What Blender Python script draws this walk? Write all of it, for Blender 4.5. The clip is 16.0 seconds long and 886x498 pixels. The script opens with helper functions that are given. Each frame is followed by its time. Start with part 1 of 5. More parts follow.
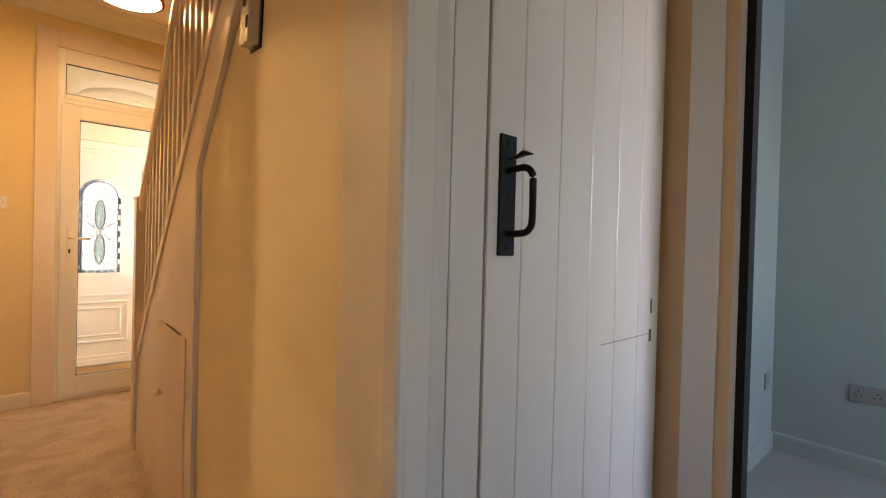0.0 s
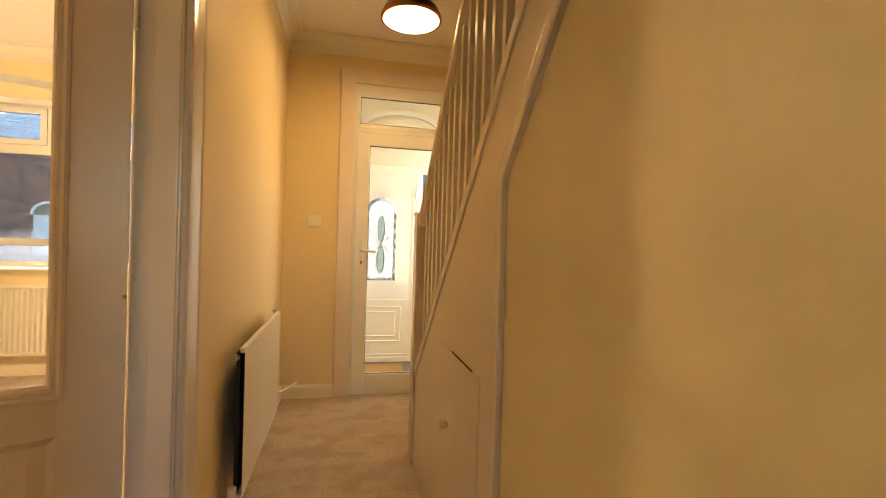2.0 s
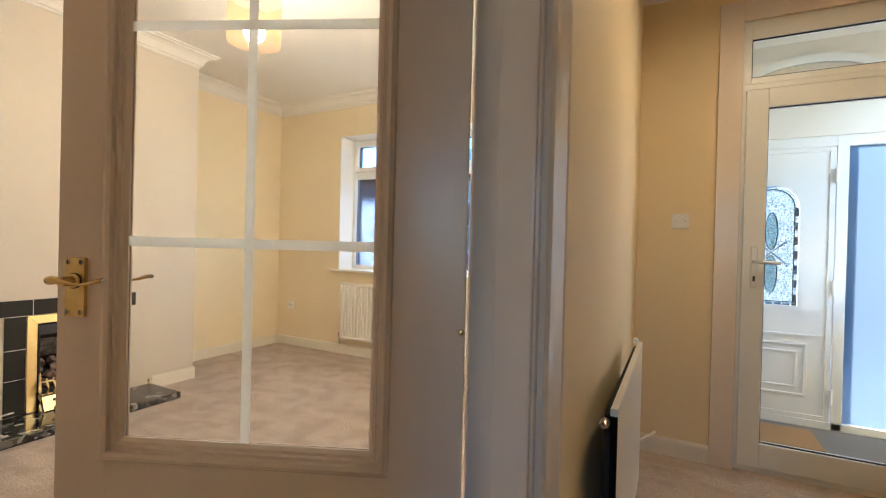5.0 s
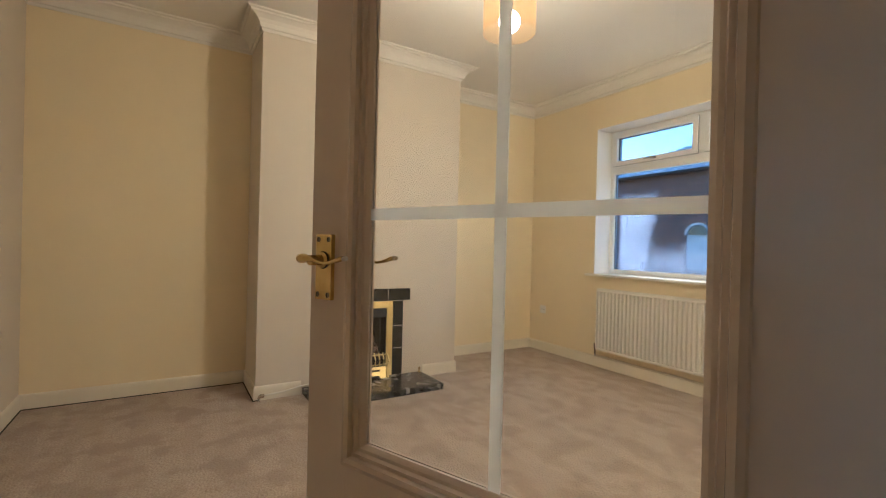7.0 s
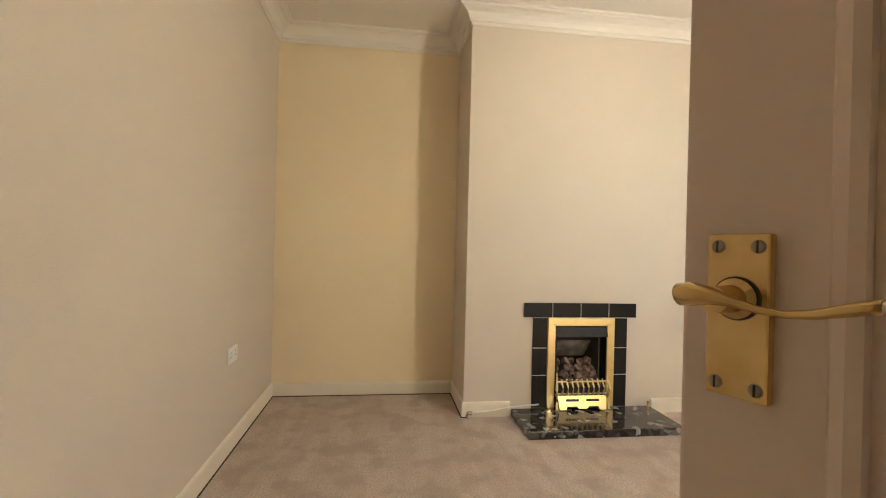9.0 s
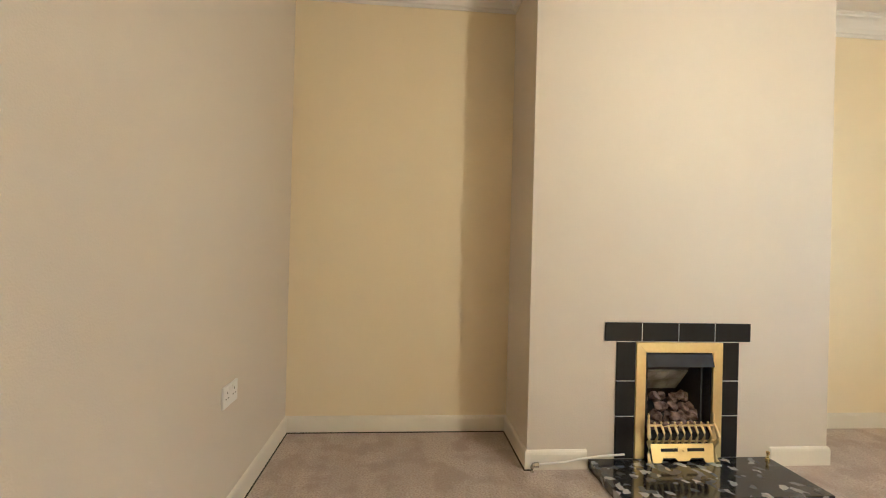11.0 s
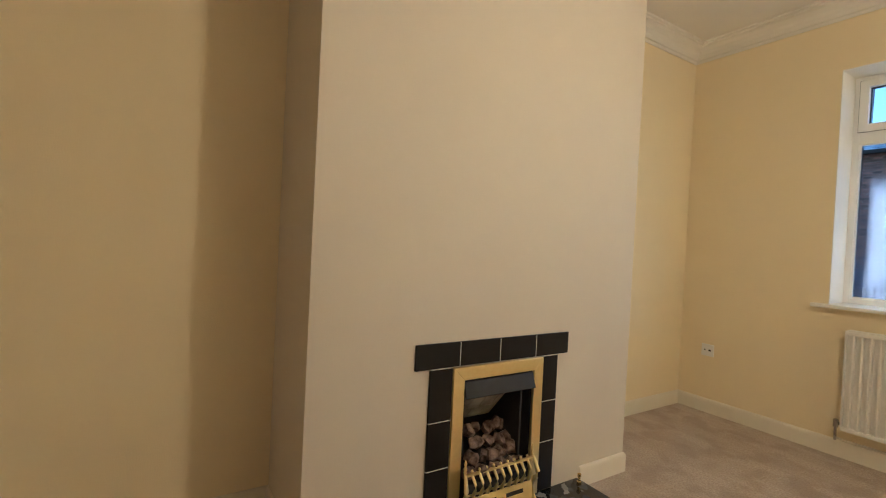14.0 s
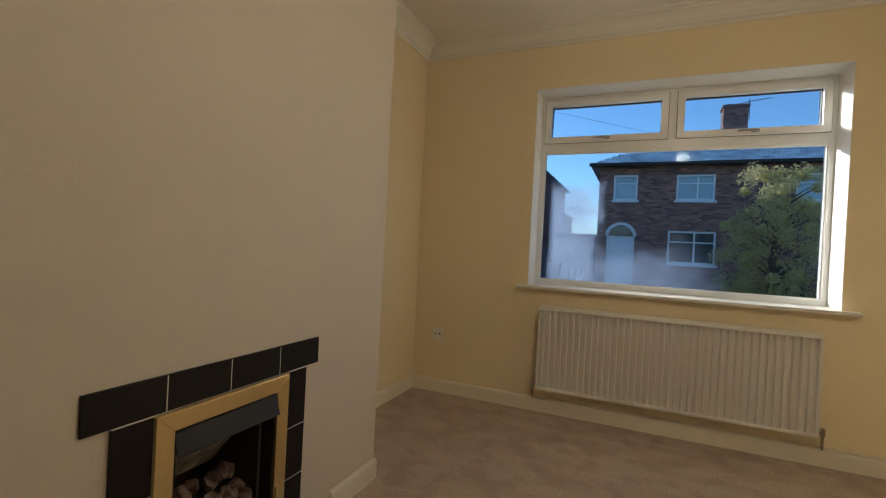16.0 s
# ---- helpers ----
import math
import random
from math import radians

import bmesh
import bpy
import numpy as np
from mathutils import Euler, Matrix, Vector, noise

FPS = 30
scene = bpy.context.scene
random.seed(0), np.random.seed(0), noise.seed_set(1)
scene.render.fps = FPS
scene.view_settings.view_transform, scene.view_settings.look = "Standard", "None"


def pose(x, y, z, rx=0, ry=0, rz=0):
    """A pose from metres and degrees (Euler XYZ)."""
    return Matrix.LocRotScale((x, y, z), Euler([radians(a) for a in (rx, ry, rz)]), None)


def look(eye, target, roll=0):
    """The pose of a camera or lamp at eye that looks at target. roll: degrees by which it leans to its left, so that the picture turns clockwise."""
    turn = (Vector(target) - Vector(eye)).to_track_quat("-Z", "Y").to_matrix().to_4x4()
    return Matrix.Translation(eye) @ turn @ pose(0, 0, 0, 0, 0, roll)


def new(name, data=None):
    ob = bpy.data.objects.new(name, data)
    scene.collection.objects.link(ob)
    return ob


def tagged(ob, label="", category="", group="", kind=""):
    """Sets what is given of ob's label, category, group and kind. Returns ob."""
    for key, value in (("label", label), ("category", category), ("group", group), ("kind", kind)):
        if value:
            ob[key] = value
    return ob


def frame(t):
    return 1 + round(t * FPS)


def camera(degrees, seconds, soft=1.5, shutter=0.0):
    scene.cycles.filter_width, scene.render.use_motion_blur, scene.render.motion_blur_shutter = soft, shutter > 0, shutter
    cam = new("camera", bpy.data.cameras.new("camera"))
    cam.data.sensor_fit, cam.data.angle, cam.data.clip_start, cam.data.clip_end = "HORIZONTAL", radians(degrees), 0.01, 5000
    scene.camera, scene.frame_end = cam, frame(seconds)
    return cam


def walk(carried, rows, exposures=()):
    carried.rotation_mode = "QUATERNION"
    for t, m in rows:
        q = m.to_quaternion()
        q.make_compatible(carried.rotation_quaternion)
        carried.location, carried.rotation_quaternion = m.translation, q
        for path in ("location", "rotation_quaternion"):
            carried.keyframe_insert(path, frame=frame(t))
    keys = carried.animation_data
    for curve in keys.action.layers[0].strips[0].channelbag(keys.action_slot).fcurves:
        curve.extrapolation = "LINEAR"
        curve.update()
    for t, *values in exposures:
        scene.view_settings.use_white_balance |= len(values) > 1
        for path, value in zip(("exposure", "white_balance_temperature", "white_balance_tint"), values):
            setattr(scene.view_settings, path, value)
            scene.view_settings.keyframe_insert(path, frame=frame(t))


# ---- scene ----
cam = camera(89.4, 16.0, soft=1.1)
PATH = [
    (0, (0.556, 0.157, 1.144), (1.87, 1.664, 1.125), 1.5),
    (0.5, (0.565, 0.291, 1.16), (1.69, 1.945, 1.144), 1.6),
    (1, (0.569, 0.428, 1.159), (1.488, 2.204, 1.149), 1.8),
    (1.5, (0.543, 0.538, 1.179), (1.223, 2.419, 1.164), 1.9),
    (2, (0.509, 0.648, 1.181), (0.942, 2.601, 1.167), 1.7),
    (2.5, (0.493, 0.773, 1.184), (0.688, 2.764, 1.169), 1.8),
    (3, (0.477, 0.871, 1.191), (0.451, 2.871, 1.175), 1.7),
    (3.5, (0.433, 0.961, 1.185), (0.175, 2.944, 1.167), 1.7),
    (4, (0.38, 1.101, 1.168), (-0.114, 3.039, 1.156), 1.7),
    (4.2, (0.36, 1.154, 1.169), (-0.22, 3.068, 1.158), 1.7),
    (6.3, (0.118, 1.437, 1.14), (-1.342, 2.804, 1.127), 1.2),
    (6.5, (0.101, 1.465, 1.133), (-1.437, 2.744, 1.121), 1.3),
    (7, (0.045, 1.475, 1.115), (-1.662, 2.518, 1.107), 1.4),
    (7.5, (-0.021, 1.461, 1.11), (-1.851, 2.269, 1.101), 1.5),
    (8, (-0.141, 1.47, 1.111), (-2.054, 2.053, 1.103), 1.5),
    (8.5, (-0.269, 1.47, 1.121), (-2.229, 1.869, 1.115), 1.4),
    (9, (-0.397, 1.463, 1.117), (-2.38, 1.724, 1.114), 1.4),
    (9.5, (-0.537, 1.406, 1.115), (-2.528, 1.599, 1.109), 1.5),
    (10, (-0.708, 1.37, 1.104), (-2.702, 1.522, 1.098), 1.5),
    (10.2, (-0.78, 1.36, 1.109), (-2.775, 1.5, 1.102), 1.5),
    (12.5, (-1.502, 1.376, 1.127), (-3.452, 1.82, 1.124), 1.8),
    (13, (-1.631, 1.455, 1.132), (-3.528, 2.089, 1.098), 2.5),
    (13.5, (-1.778, 1.537, 1.134), (-3.591, 2.38, 1.101), 2.6),
    (14, (-1.873, 1.602, 1.15), (-3.568, 2.662, 1.121), 2.8),
    (14.5, (-1.968, 1.645, 1.143), (-3.491, 2.941, 1.12), 2.9),
    (15, (-2.075, 1.689, 1.149), (-3.379, 3.205, 1.129), 2.9),
    (15.5, (-2.139, 1.728, 1.153), (-3.196, 3.426, 1.137), 3.0),
    (16, (-2.203, 1.815, 1.138), (-3.002, 3.649, 1.126), 3.0),
]
EXPOSURE = [
    (0.0, 3.56, 8000, 26), (1.5, 3.40, 9300, 15), (2.5, 3.26, 6200, 10), (3.0, 3.10, 5900, 10), (3.5, 3.12, 5350, 10), (4.2, 3.10, 4950, 9), (6.5, 2.65, 4950, 8), (7.5, 2.36, 5000, 7), (8.5, 2.42, 5050, 7), (9.0, 2.97, 4900, 6),
    (12.5, 3.08, 4700, 5), (13.5, 2.84, 4850, 6), (14.5, 1.98, 5450, 6), (15.0, 1.78, 5350, 6), (15.5, 1.42, 5350, 6), (16.0, 1.38, 5300, 6),
]
walk(cam, [(t, look(eye, target, roll)) for t, eye, target, roll in PATH], EXPOSURE)

# ---- world, sun, lamps ----
SUN_AZ = 55.0     # degrees to the west of straight ahead
SUN_EL = 14.0
world = bpy.data.worlds.new("sky")
scene.world = world
world.use_nodes = True
wn = world.node_tree
sky = wn.nodes.new("ShaderNodeTexSky")
sky.sky_type = 'NISHITA'
sky.sun_disc = False
sky.sun_elevation = radians(SUN_EL)
sky.sun_rotation = radians(-SUN_AZ)
sky.air_density = 1.0
sky.dust_density = 0.1
sky.ozone_density = 3.0
bgn = wn.nodes["Background"]
bgn.inputs["Strength"].default_value = 0.15
wn.links.new(sky.outputs[0], bgn.inputs["Color"])

sun_data = bpy.data.lights.new("sun", 'SUN')
sun_data.energy = 3.0
sun_data.angle = radians(0.6)
sun_data.color = (1.0, 0.87, 0.70)
sun = new("sun", sun_data)
sun_dir = Vector((-math.sin(radians(SUN_AZ)) * math.cos(radians(SUN_EL)), math.cos(radians(SUN_AZ)) * math.cos(radians(SUN_EL)), math.sin(radians(SUN_EL))))
sun.matrix_world = look(sun_dir * 60, (0, 0, 0))

HALL_LAMP = (0.855, 3.24, 2.482)
ROOM_LAMP = (-1.79, 2.97, 2.24)


def bulb(name, place, watts, colour, radius):
    d = bpy.data.lights.new(name, 'POINT')
    d.energy, d.color, d.shadow_soft_size = watts, colour, radius
    o = new(name, d)
    o.location = place
    return o



bulb("room_bulb_light", (ROOM_LAMP[0], ROOM_LAMP[1], ROOM_LAMP[2] + 0.06), 9.0, (1.0, 0.83, 0.60), 0.055)
# daylight at the kitchen window, behind the walk's start
kd = bpy.data.lights.new("kitchen_window_light", 'AREA')
kd.shape, kd.size, kd.size_y, kd.energy, kd.color = 'RECTANGLE', 1.3, 1.25, 3.4, (0.56, 0.70, 1.0)
kl = new("kitchen_window_light", kd)
kl.matrix_world = look((2.85, -2.43, 1.55), (2.85, 0, 1.55))

# area lamp added in an assumed, unseen opening behind the hall
rd = bpy.data.lights.new("rear_fill_light", 'AREA')
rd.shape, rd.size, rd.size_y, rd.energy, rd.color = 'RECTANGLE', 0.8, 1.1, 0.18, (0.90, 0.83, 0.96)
rl = new("rear_fill_light", rd)
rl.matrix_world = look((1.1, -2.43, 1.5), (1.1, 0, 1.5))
# area lamp added in an unseen porch-side opening to brighten the porch
pl = bpy.data.lights.new("porch_fill_light", 'AREA')
pl.shape, pl.size, pl.size_y, pl.energy, pl.color = 'RECTANGLE', 0.62, 1.4, 1.0, (1.0, 0.88, 0.70)
po = new("porch_fill_light", pl)
po.matrix_world = look((1.77, 4.725, 1.62), (0.9, 4.725, 1.80))

# ---- materials ----


def mat(name, colour, rough=0.5, metal=0.0, var=0.0, scale=8.0, bump=0.0, bscale=60.0, tone=None, coat=0.0, stretch=(1, 1, 1), spec=0.5, detail=4.0, big=0.0, bigscale=1.2, bdist=0.01, rvar=0.0, sharp=False):
    m = bpy.data.materials.new(name)
    m.use_nodes = True
    nt = m.node_tree
    b = nt.nodes["Principled BSDF"]
    b.inputs["Base Color"].default_value = (*colour, 1)
    b.inputs["Roughness"].default_value = rough
    b.inputs["Metallic"].default_value = metal
    b.inputs["Coat Weight"].default_value = coat
    b.inputs["Specular IOR Level"].default_value = spec
    tc = nt.nodes.new("ShaderNodeTexCoord")
    mp = nt.nodes.new("ShaderNodeMapping")
    mp.inputs["Scale"].default_value = stretch
    nt.links.new(tc.outputs["Object"], mp.inputs["Vector"])

    def nz(s, d=detail):
        n = nt.nodes.new("ShaderNodeTexNoise")
        n.inputs["Scale"].default_value = s
        n.inputs["Detail"].default_value = d
        nt.links.new(mp.outputs[0], n.inputs["Vector"])
        return n
    last = None
    tone = tone or tuple(c * 0.6 for c in colour)
    for amount, s in ((var, scale), (big, bigscale)):
        if amount:
            n = nz(s)
            r = nt.nodes.new("ShaderNodeMapRange")
            r.inputs["From Min"].default_value, r.inputs["From Max"].default_value = (0.47, 0.60) if sharp and s == bigscale else (0.35, 0.7)
            r.inputs["To Max"].default_value = amount
            nt.links.new(n.outputs["Fac"], r.inputs["Value"])
            mx = nt.nodes.new("ShaderNodeMix")
            mx.data_type = 'RGBA'
            mx.inputs["B"].default_value = (*tone, 1)
            if last:
                nt.links.new(last, mx.inputs["A"])
            else:
                mx.inputs["A"].default_value = (*colour, 1)
            nt.links.new(r.outputs[0], mx.inputs["Factor"])
            last = mx.outputs["Result"]
    if last:
        nt.links.new(last, b.inputs["Base Color"])
    if rvar:
        n = nz(scale * 0.7)
        r = nt.nodes.new("ShaderNodeMapRange")
        r.inputs["To Min"].default_value, r.inputs["To Max"].default_value = max(0.02, rough - rvar), min(1, rough + rvar)
        nt.links.new(n.outputs["Fac"], r.inputs["Value"])
        nt.links.new(r.outputs[0], b.inputs["Roughness"])
    if bump:
        n = nz(bscale, 6.0)
        bp = nt.nodes.new("ShaderNodeBump")
        bp.inputs["Strength"].default_value = bump
        bp.inputs["Distance"].default_value = bdist
        nt.links.new(n.outputs["Fac"], bp.inputs["Height"])
        nt.links.new(bp.outputs[0], b.inputs["Normal"])
    return m


def glass(name, colour=(1, 1, 1), rough=0.0, bump=0.0, bscale=60.0, ior=1.45):
    m = mat(name, colour, rough, bump=bump, bscale=bscale)
    b = m.node_tree.nodes["Principled BSDF"]
    b.inputs["Transmission Weight"].default_value = 1.0
    b.inputs["IOR"].default_value = ior
    return m


M_CREAM = mat("cream_wall_paint", (0.83, 0.71, 0.47), 0.72, var=0.25, scale=3.0, tone=(0.79, 0.655, 0.415), bump=0.16, bscale=220, big=0.25, bigscale=0.8)
M_BEIGE = mat("pale_beige_wall_paint", (0.66, 0.587, 0.477), 0.72, var=0.2, scale=3.0, tone=(0.62, 0.542, 0.427), bump=0.16, bscale=220, big=0.25, bigscale=0.7)
M_HALL = mat("warm_cream_hall_paint", (0.80, 0.65, 0.38), 0.55, var=0.25, scale=3.0, tone=(0.76, 0.60, 0.33), bump=0.05, bscale=180, big=0.25)
M_CEIL = mat("white_ceiling_paint", (0.80, 0.76, 0.68), 0.8, var=0.15, scale=2.0, tone=(0.74, 0.70, 0.61), bump=0.08, bscale=150)
M_GLOSS = mat("white_gloss_wood_paint", (0.80, 0.70, 0.60), 0.20, var=0.25, scale=5.0, tone=(0.71, 0.60, 0.49), bump=0.20, bscale=18, stretch=(1, 1, 0.25), bdist=0.004, rvar=0.08)
M_SATIN = mat("white_door_paint", (0.70, 0.585, 0.48), 0.26, var=0.25, scale=4.0, tone=(0.64, 0.52, 0.41), bump=0.4, bscale=26, stretch=(1, 1, 0.2), bdist=0.004, rvar=0.08)
M_PLANK = mat("aged_white_plank_paint", (0.74, 0.69, 0.66), 0.24, var=0.5, scale=3.0, tone=(0.66, 0.56, 0.47), bump=0.2, bscale=22, stretch=(1, 1, 0.12), bdist=0.004, rvar=0.08)
M_BRUSHED = mat("brush_marked_gloss_paint", (0.78, 0.70, 0.58), 0.30, var=0.25, scale=5.0, tone=(0.70, 0.60, 0.46), bump=0.5, bscale=42, stretch=(1, 1, 0.10), bdist=0.004, rvar=0.08)
M_TRIMW = mat("white_skirting_paint", (0.80, 0.76, 0.68), 0.35, var=0.3, scale=6.0, tone=(0.70, 0.64, 0.54), bump=0.1, bscale=30)
M_SKIRT = mat("cream_skirting_paint", (0.79, 0.73, 0.60), 0.40, var=0.3, scale=6.0, tone=(0.71, 0.63, 0.49), bump=0.1, bscale=30)
# cream post paint with the warm light on it put into the colour
M_POST = mat("warm_lit_cream_paint", (0.80, 0.53, 0.31), 0.45, var=0.5, scale=4.0, tone=(0.62, 0.36, 0.18), bump=0.15, bscale=30, stretch=(1, 1, 0.2))
M_UPVC = mat("white_plastic_frame", (0.82, 0.82, 0.80), 0.28, var=0.1, scale=5.0, tone=(0.75, 0.74, 0.70), bump=0.03, bscale=40)
M_RAD = mat("white_radiator_enamel", (0.80, 0.77, 0.70), 0.30, var=0.15, scale=5.0, tone=(0.74, 0.70, 0.62), bump=0.04, bscale=60)
M_CARPET = mat("beige_carpet", (0.63, 0.535, 0.44), 0.95, var=0.8, scale=100, tone=(0.40, 0.31, 0.24), bump=1.0, bscale=80, big=0.60, bigscale=6.0, sharp=True, bdist=0.014, spec=0.1, detail=8.0)
M_VINYL = mat("grey_vinyl_floor", (0.30, 0.32, 0.31), 0.4, var=0.3, scale=6.0)
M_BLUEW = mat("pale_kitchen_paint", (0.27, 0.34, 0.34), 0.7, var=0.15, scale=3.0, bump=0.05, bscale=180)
M_BRASS = mat("polished_brass", (0.95, 0.78, 0.38), 0.30, 1.0, var=0.14, scale=50.0, tone=(0.72, 0.50, 0.18), rvar=0.05, bump=0.02, bscale=90)
M_BRASSW = mat("worn_brass", (0.74, 0.57, 0.23), 0.24, 1.0, var=0.6, scale=22.0, tone=(0.42, 0.26, 0.08), rvar=0.10, bump=0.06, bscale=60)
M_TILE = mat("black_ceramic_tile", (0.007, 0.0065, 0.0065), 0.36, spec=0.3, var=0.4, scale=5.0, tone=(0.012, 0.011, 0.0105), bump=0.03, bscale=30)
M_GROUT = mat("white_grout", (0.80, 0.76, 0.68), 0.9, var=0.3, scale=40)
M_BLACKM = mat("black_fire_metal", (0.02, 0.02, 0.022), 0.45, 0.3, var=0.4, scale=10, tone=(0.05, 0.05, 0.055), rvar=0.1)
M_SOOT = mat("sooty_fire_lining", (0.022, 0.020, 0.019), 0.8, var=0.5, scale=10, tone=(0.05, 0.045, 0.04), bump=0.2, bscale=60)
M_FBRICK = mat("grey_fire_brick", (0.44, 0.40, 0.36), 0.85, var=0.8, scale=9, tone=(0.05, 0.045, 0.04), bump=0.3, bscale=60)
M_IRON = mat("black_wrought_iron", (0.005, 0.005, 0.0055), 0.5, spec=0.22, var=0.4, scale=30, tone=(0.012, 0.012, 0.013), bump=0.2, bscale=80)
M_STEEL = mat("dull_chrome", (0.55, 0.52, 0.47), 0.25, 1.0, var=0.3, scale=20, rvar=0.1)
M_PLASTIC = mat("white_switch_plastic", (0.80, 0.78, 0.73), 0.35)
M_SCREW = mat("tarnished_screw", (0.34, 0.29, 0.22), 0.4, 1.0, var=0.5, scale=120, tone=(0.12, 0.09, 0.06))
M_GREYP = mat("grey_socket_plastic", (0.22, 0.24, 0.25), 0.4, var=0.2, scale=20)
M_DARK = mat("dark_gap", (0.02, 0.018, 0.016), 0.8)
M_SHADE = mat("cream_lamp_shade_fabric", (0.16, 0.105, 0.05), 0.8, var=0.2, scale=120, bump=0.1, bscale=300)
M_COPPER = mat("copper_lamp_shade_outside", (0.42, 0.17, 0.07), 0.3, 1.0, var=0.3, scale=15)
M_SHADEIN = mat("white_shade_lining", (0.85, 0.80, 0.70), 0.6)
M_STAIRC = mat("brown_stair_carpet", (0.36, 0.27, 0.20), 0.95, var=0.6, scale=120, bump=0.8, bscale=200)
M_MAT = mat("tan_door_mat", (0.40, 0.24, 0.10), 0.95, var=0.6, scale=100, bump=0.8, bscale=200)
M_BRICK = mat("dark_red_brick", (0.17, 0.075, 0.055), 0.9, var=0.7, scale=14, tone=(0.09, 0.045, 0.04), bump=0.3, bscale=60, big=0.5, bigscale=2.5)
M_MORTAR = mat("grey_mortar", (0.19, 0.15, 0.13), 0.95, var=0.4, scale=20)
M_SLATE = mat("frosted_slate", (0.40, 0.45, 0.52), 0.6, var=1.0, scale=2.2, tone=(0.86, 0.90, 0.96), bump=0.2, bscale=40)
M_GRASS = mat("wet_lawn", (0.07, 0.09, 0.035), 0.95, var=0.6, scale=9, bump=0.5, bscale=40)
M_ASPH = mat("grey_road", (0.06, 0.06, 0.065), 0.85, var=0.5, scale=15, bump=0.3, bscale=120)
M_PAVE = mat("pale_pavement", (0.20, 0.19, 0.18), 0.9, var=0.4, scale=6, bump=0.2, bscale=80)
M_BOUNCE = mat("pale_bounce_ground", (0.46, 0.44, 0.41), 0.9, var=0.4, scale=5, bump=0.2, bscale=60)
M_LEAF = mat("yellow_green_leaves", (0.60, 0.50, 0.20), 0.6, var=0.8, scale=2.5, tone=(0.20, 0.17, 0.06))
M_BARK = mat("grey_bark", (0.11, 0.085, 0.06), 0.9, var=0.5, scale=12, bump=0.4, bscale=40)
M_WINDARK = mat("dark_window_glass", (0.05, 0.06, 0.07), 0.06, spec=0.9)
# upper panes: the sky's reflection is painted in as a pale colour
M_SKYPANE = mat("sky_tinted_pane", (0.34, 0.44, 0.50), 0.12, spec=0.9, var=0.4, scale=3.0, stretch=(6, 1, 0.3))
M_WHITEDOOR = mat("white_painted_joinery", (0.72, 0.74, 0.76), 0.4)
M_FENCE = mat("dark_fence", (0.05, 0.04, 0.035), 0.9, var=0.5, scale=5)
M_GLASS = glass("window_glass", (0.35, 0.38, 0.415), ior=1.12)
M_DOORGLASS = glass("clear_door_glass", (0.97, 0.97, 0.96))
M_THINGLASS = glass("bloomed_porch_glass", (0.95, 0.95, 0.93), ior=1.08)
M_PATGLASS = glass("rippled_glass", (0.80, 0.86, 0.90), 0.06, 1.0, 45)
M_FROST = glass("frosted_sidelight_glass", (0.62, 0.70, 0.76), 0.35, 0.2, 30)
M_LEAD = mat("lead_came", (0.06, 0.065, 0.07), 0.5, 0.5)
M_PINE = mat("orange_pine_strip", (0.62, 0.36, 0.16), 0.45, var=0.4, scale=6, stretch=(4, 4, 0.3), bump=0.1, bscale=30)
M_STRIP = mat("white_glazing_strip", (0.78, 0.77, 0.74), 0.5, var=0.1, scale=20)


def glow(name, colour, strength):
    m = bpy.data.materials.new(name)
    m.use_nodes = True
    b = m.node_tree.nodes["Principled BSDF"]
    b.inputs["Base Color"].default_value = (*colour, 1)
    b.inputs["Emission Color"].default_value = (*colour, 1)
    b.inputs["Emission Strength"].default_value = strength
    return m


M_BULB = glow("warm_bulb", (1.0, 0.74, 0.42), 5.0)
M_DISC = glow("glowing_lamp_diffuser", (1.0, 0.67, 0.32), 6.0)
# the lamp shade lets part of the bulb's light through
_b = M_SHADE.node_tree.nodes["Principled BSDF"]
_t = M_SHADE.node_tree.nodes.new("ShaderNodeBsdfTranslucent")
_t.inputs["Color"].default_value = (0.105, 0.058, 0.022, 1)
_m = M_SHADE.node_tree.nodes.new("ShaderNodeMixShader")
_m.inputs[0].default_value = 0.75
M_SHADE.node_tree.links.new(_b.outputs[0], _m.inputs[1])
M_SHADE.node_tree.links.new(_t.outputs[0], _m.inputs[2])
_w = M_SHADE.node_tree.nodes.new("ShaderNodeBsdfTransparent")      # the open weave
_w.inputs["Color"].default_value = (1.0, 0.95, 0.88, 1)
_o = M_SHADE.node_tree.nodes.new("ShaderNodeMixShader")
_o.inputs[0].default_value = 0.90
M_SHADE.node_tree.links.new(_m.outputs[0], _o.inputs[1])
M_SHADE.node_tree.links.new(_w.outputs[0], _o.inputs[2])
M_SHADE.node_tree.links.new(_o.outputs[0], M_SHADE.node_tree.nodes["Material Output"].inputs["Surface"])


def milky(m, colour, amount):
    """Glass that also scatters the daylight behind it."""
    t = m.node_tree
    tl = t.nodes.new("ShaderNodeBsdfTranslucent")
    tl.inputs["Color"].default_value = (*colour, 1)
    mx = t.nodes.new("ShaderNodeMixShader")
    mx.inputs[0].default_value = amount
    t.links.new(t.nodes["Principled BSDF"].outputs[0], mx.inputs[1])
    t.links.new(tl.outputs[0], mx.inputs[2])
    t.links.new(mx.outputs[0], t.nodes["Material Output"].inputs["Surface"])


milky(M_PATGLASS, (0.19, 0.22, 0.25), 0.5)
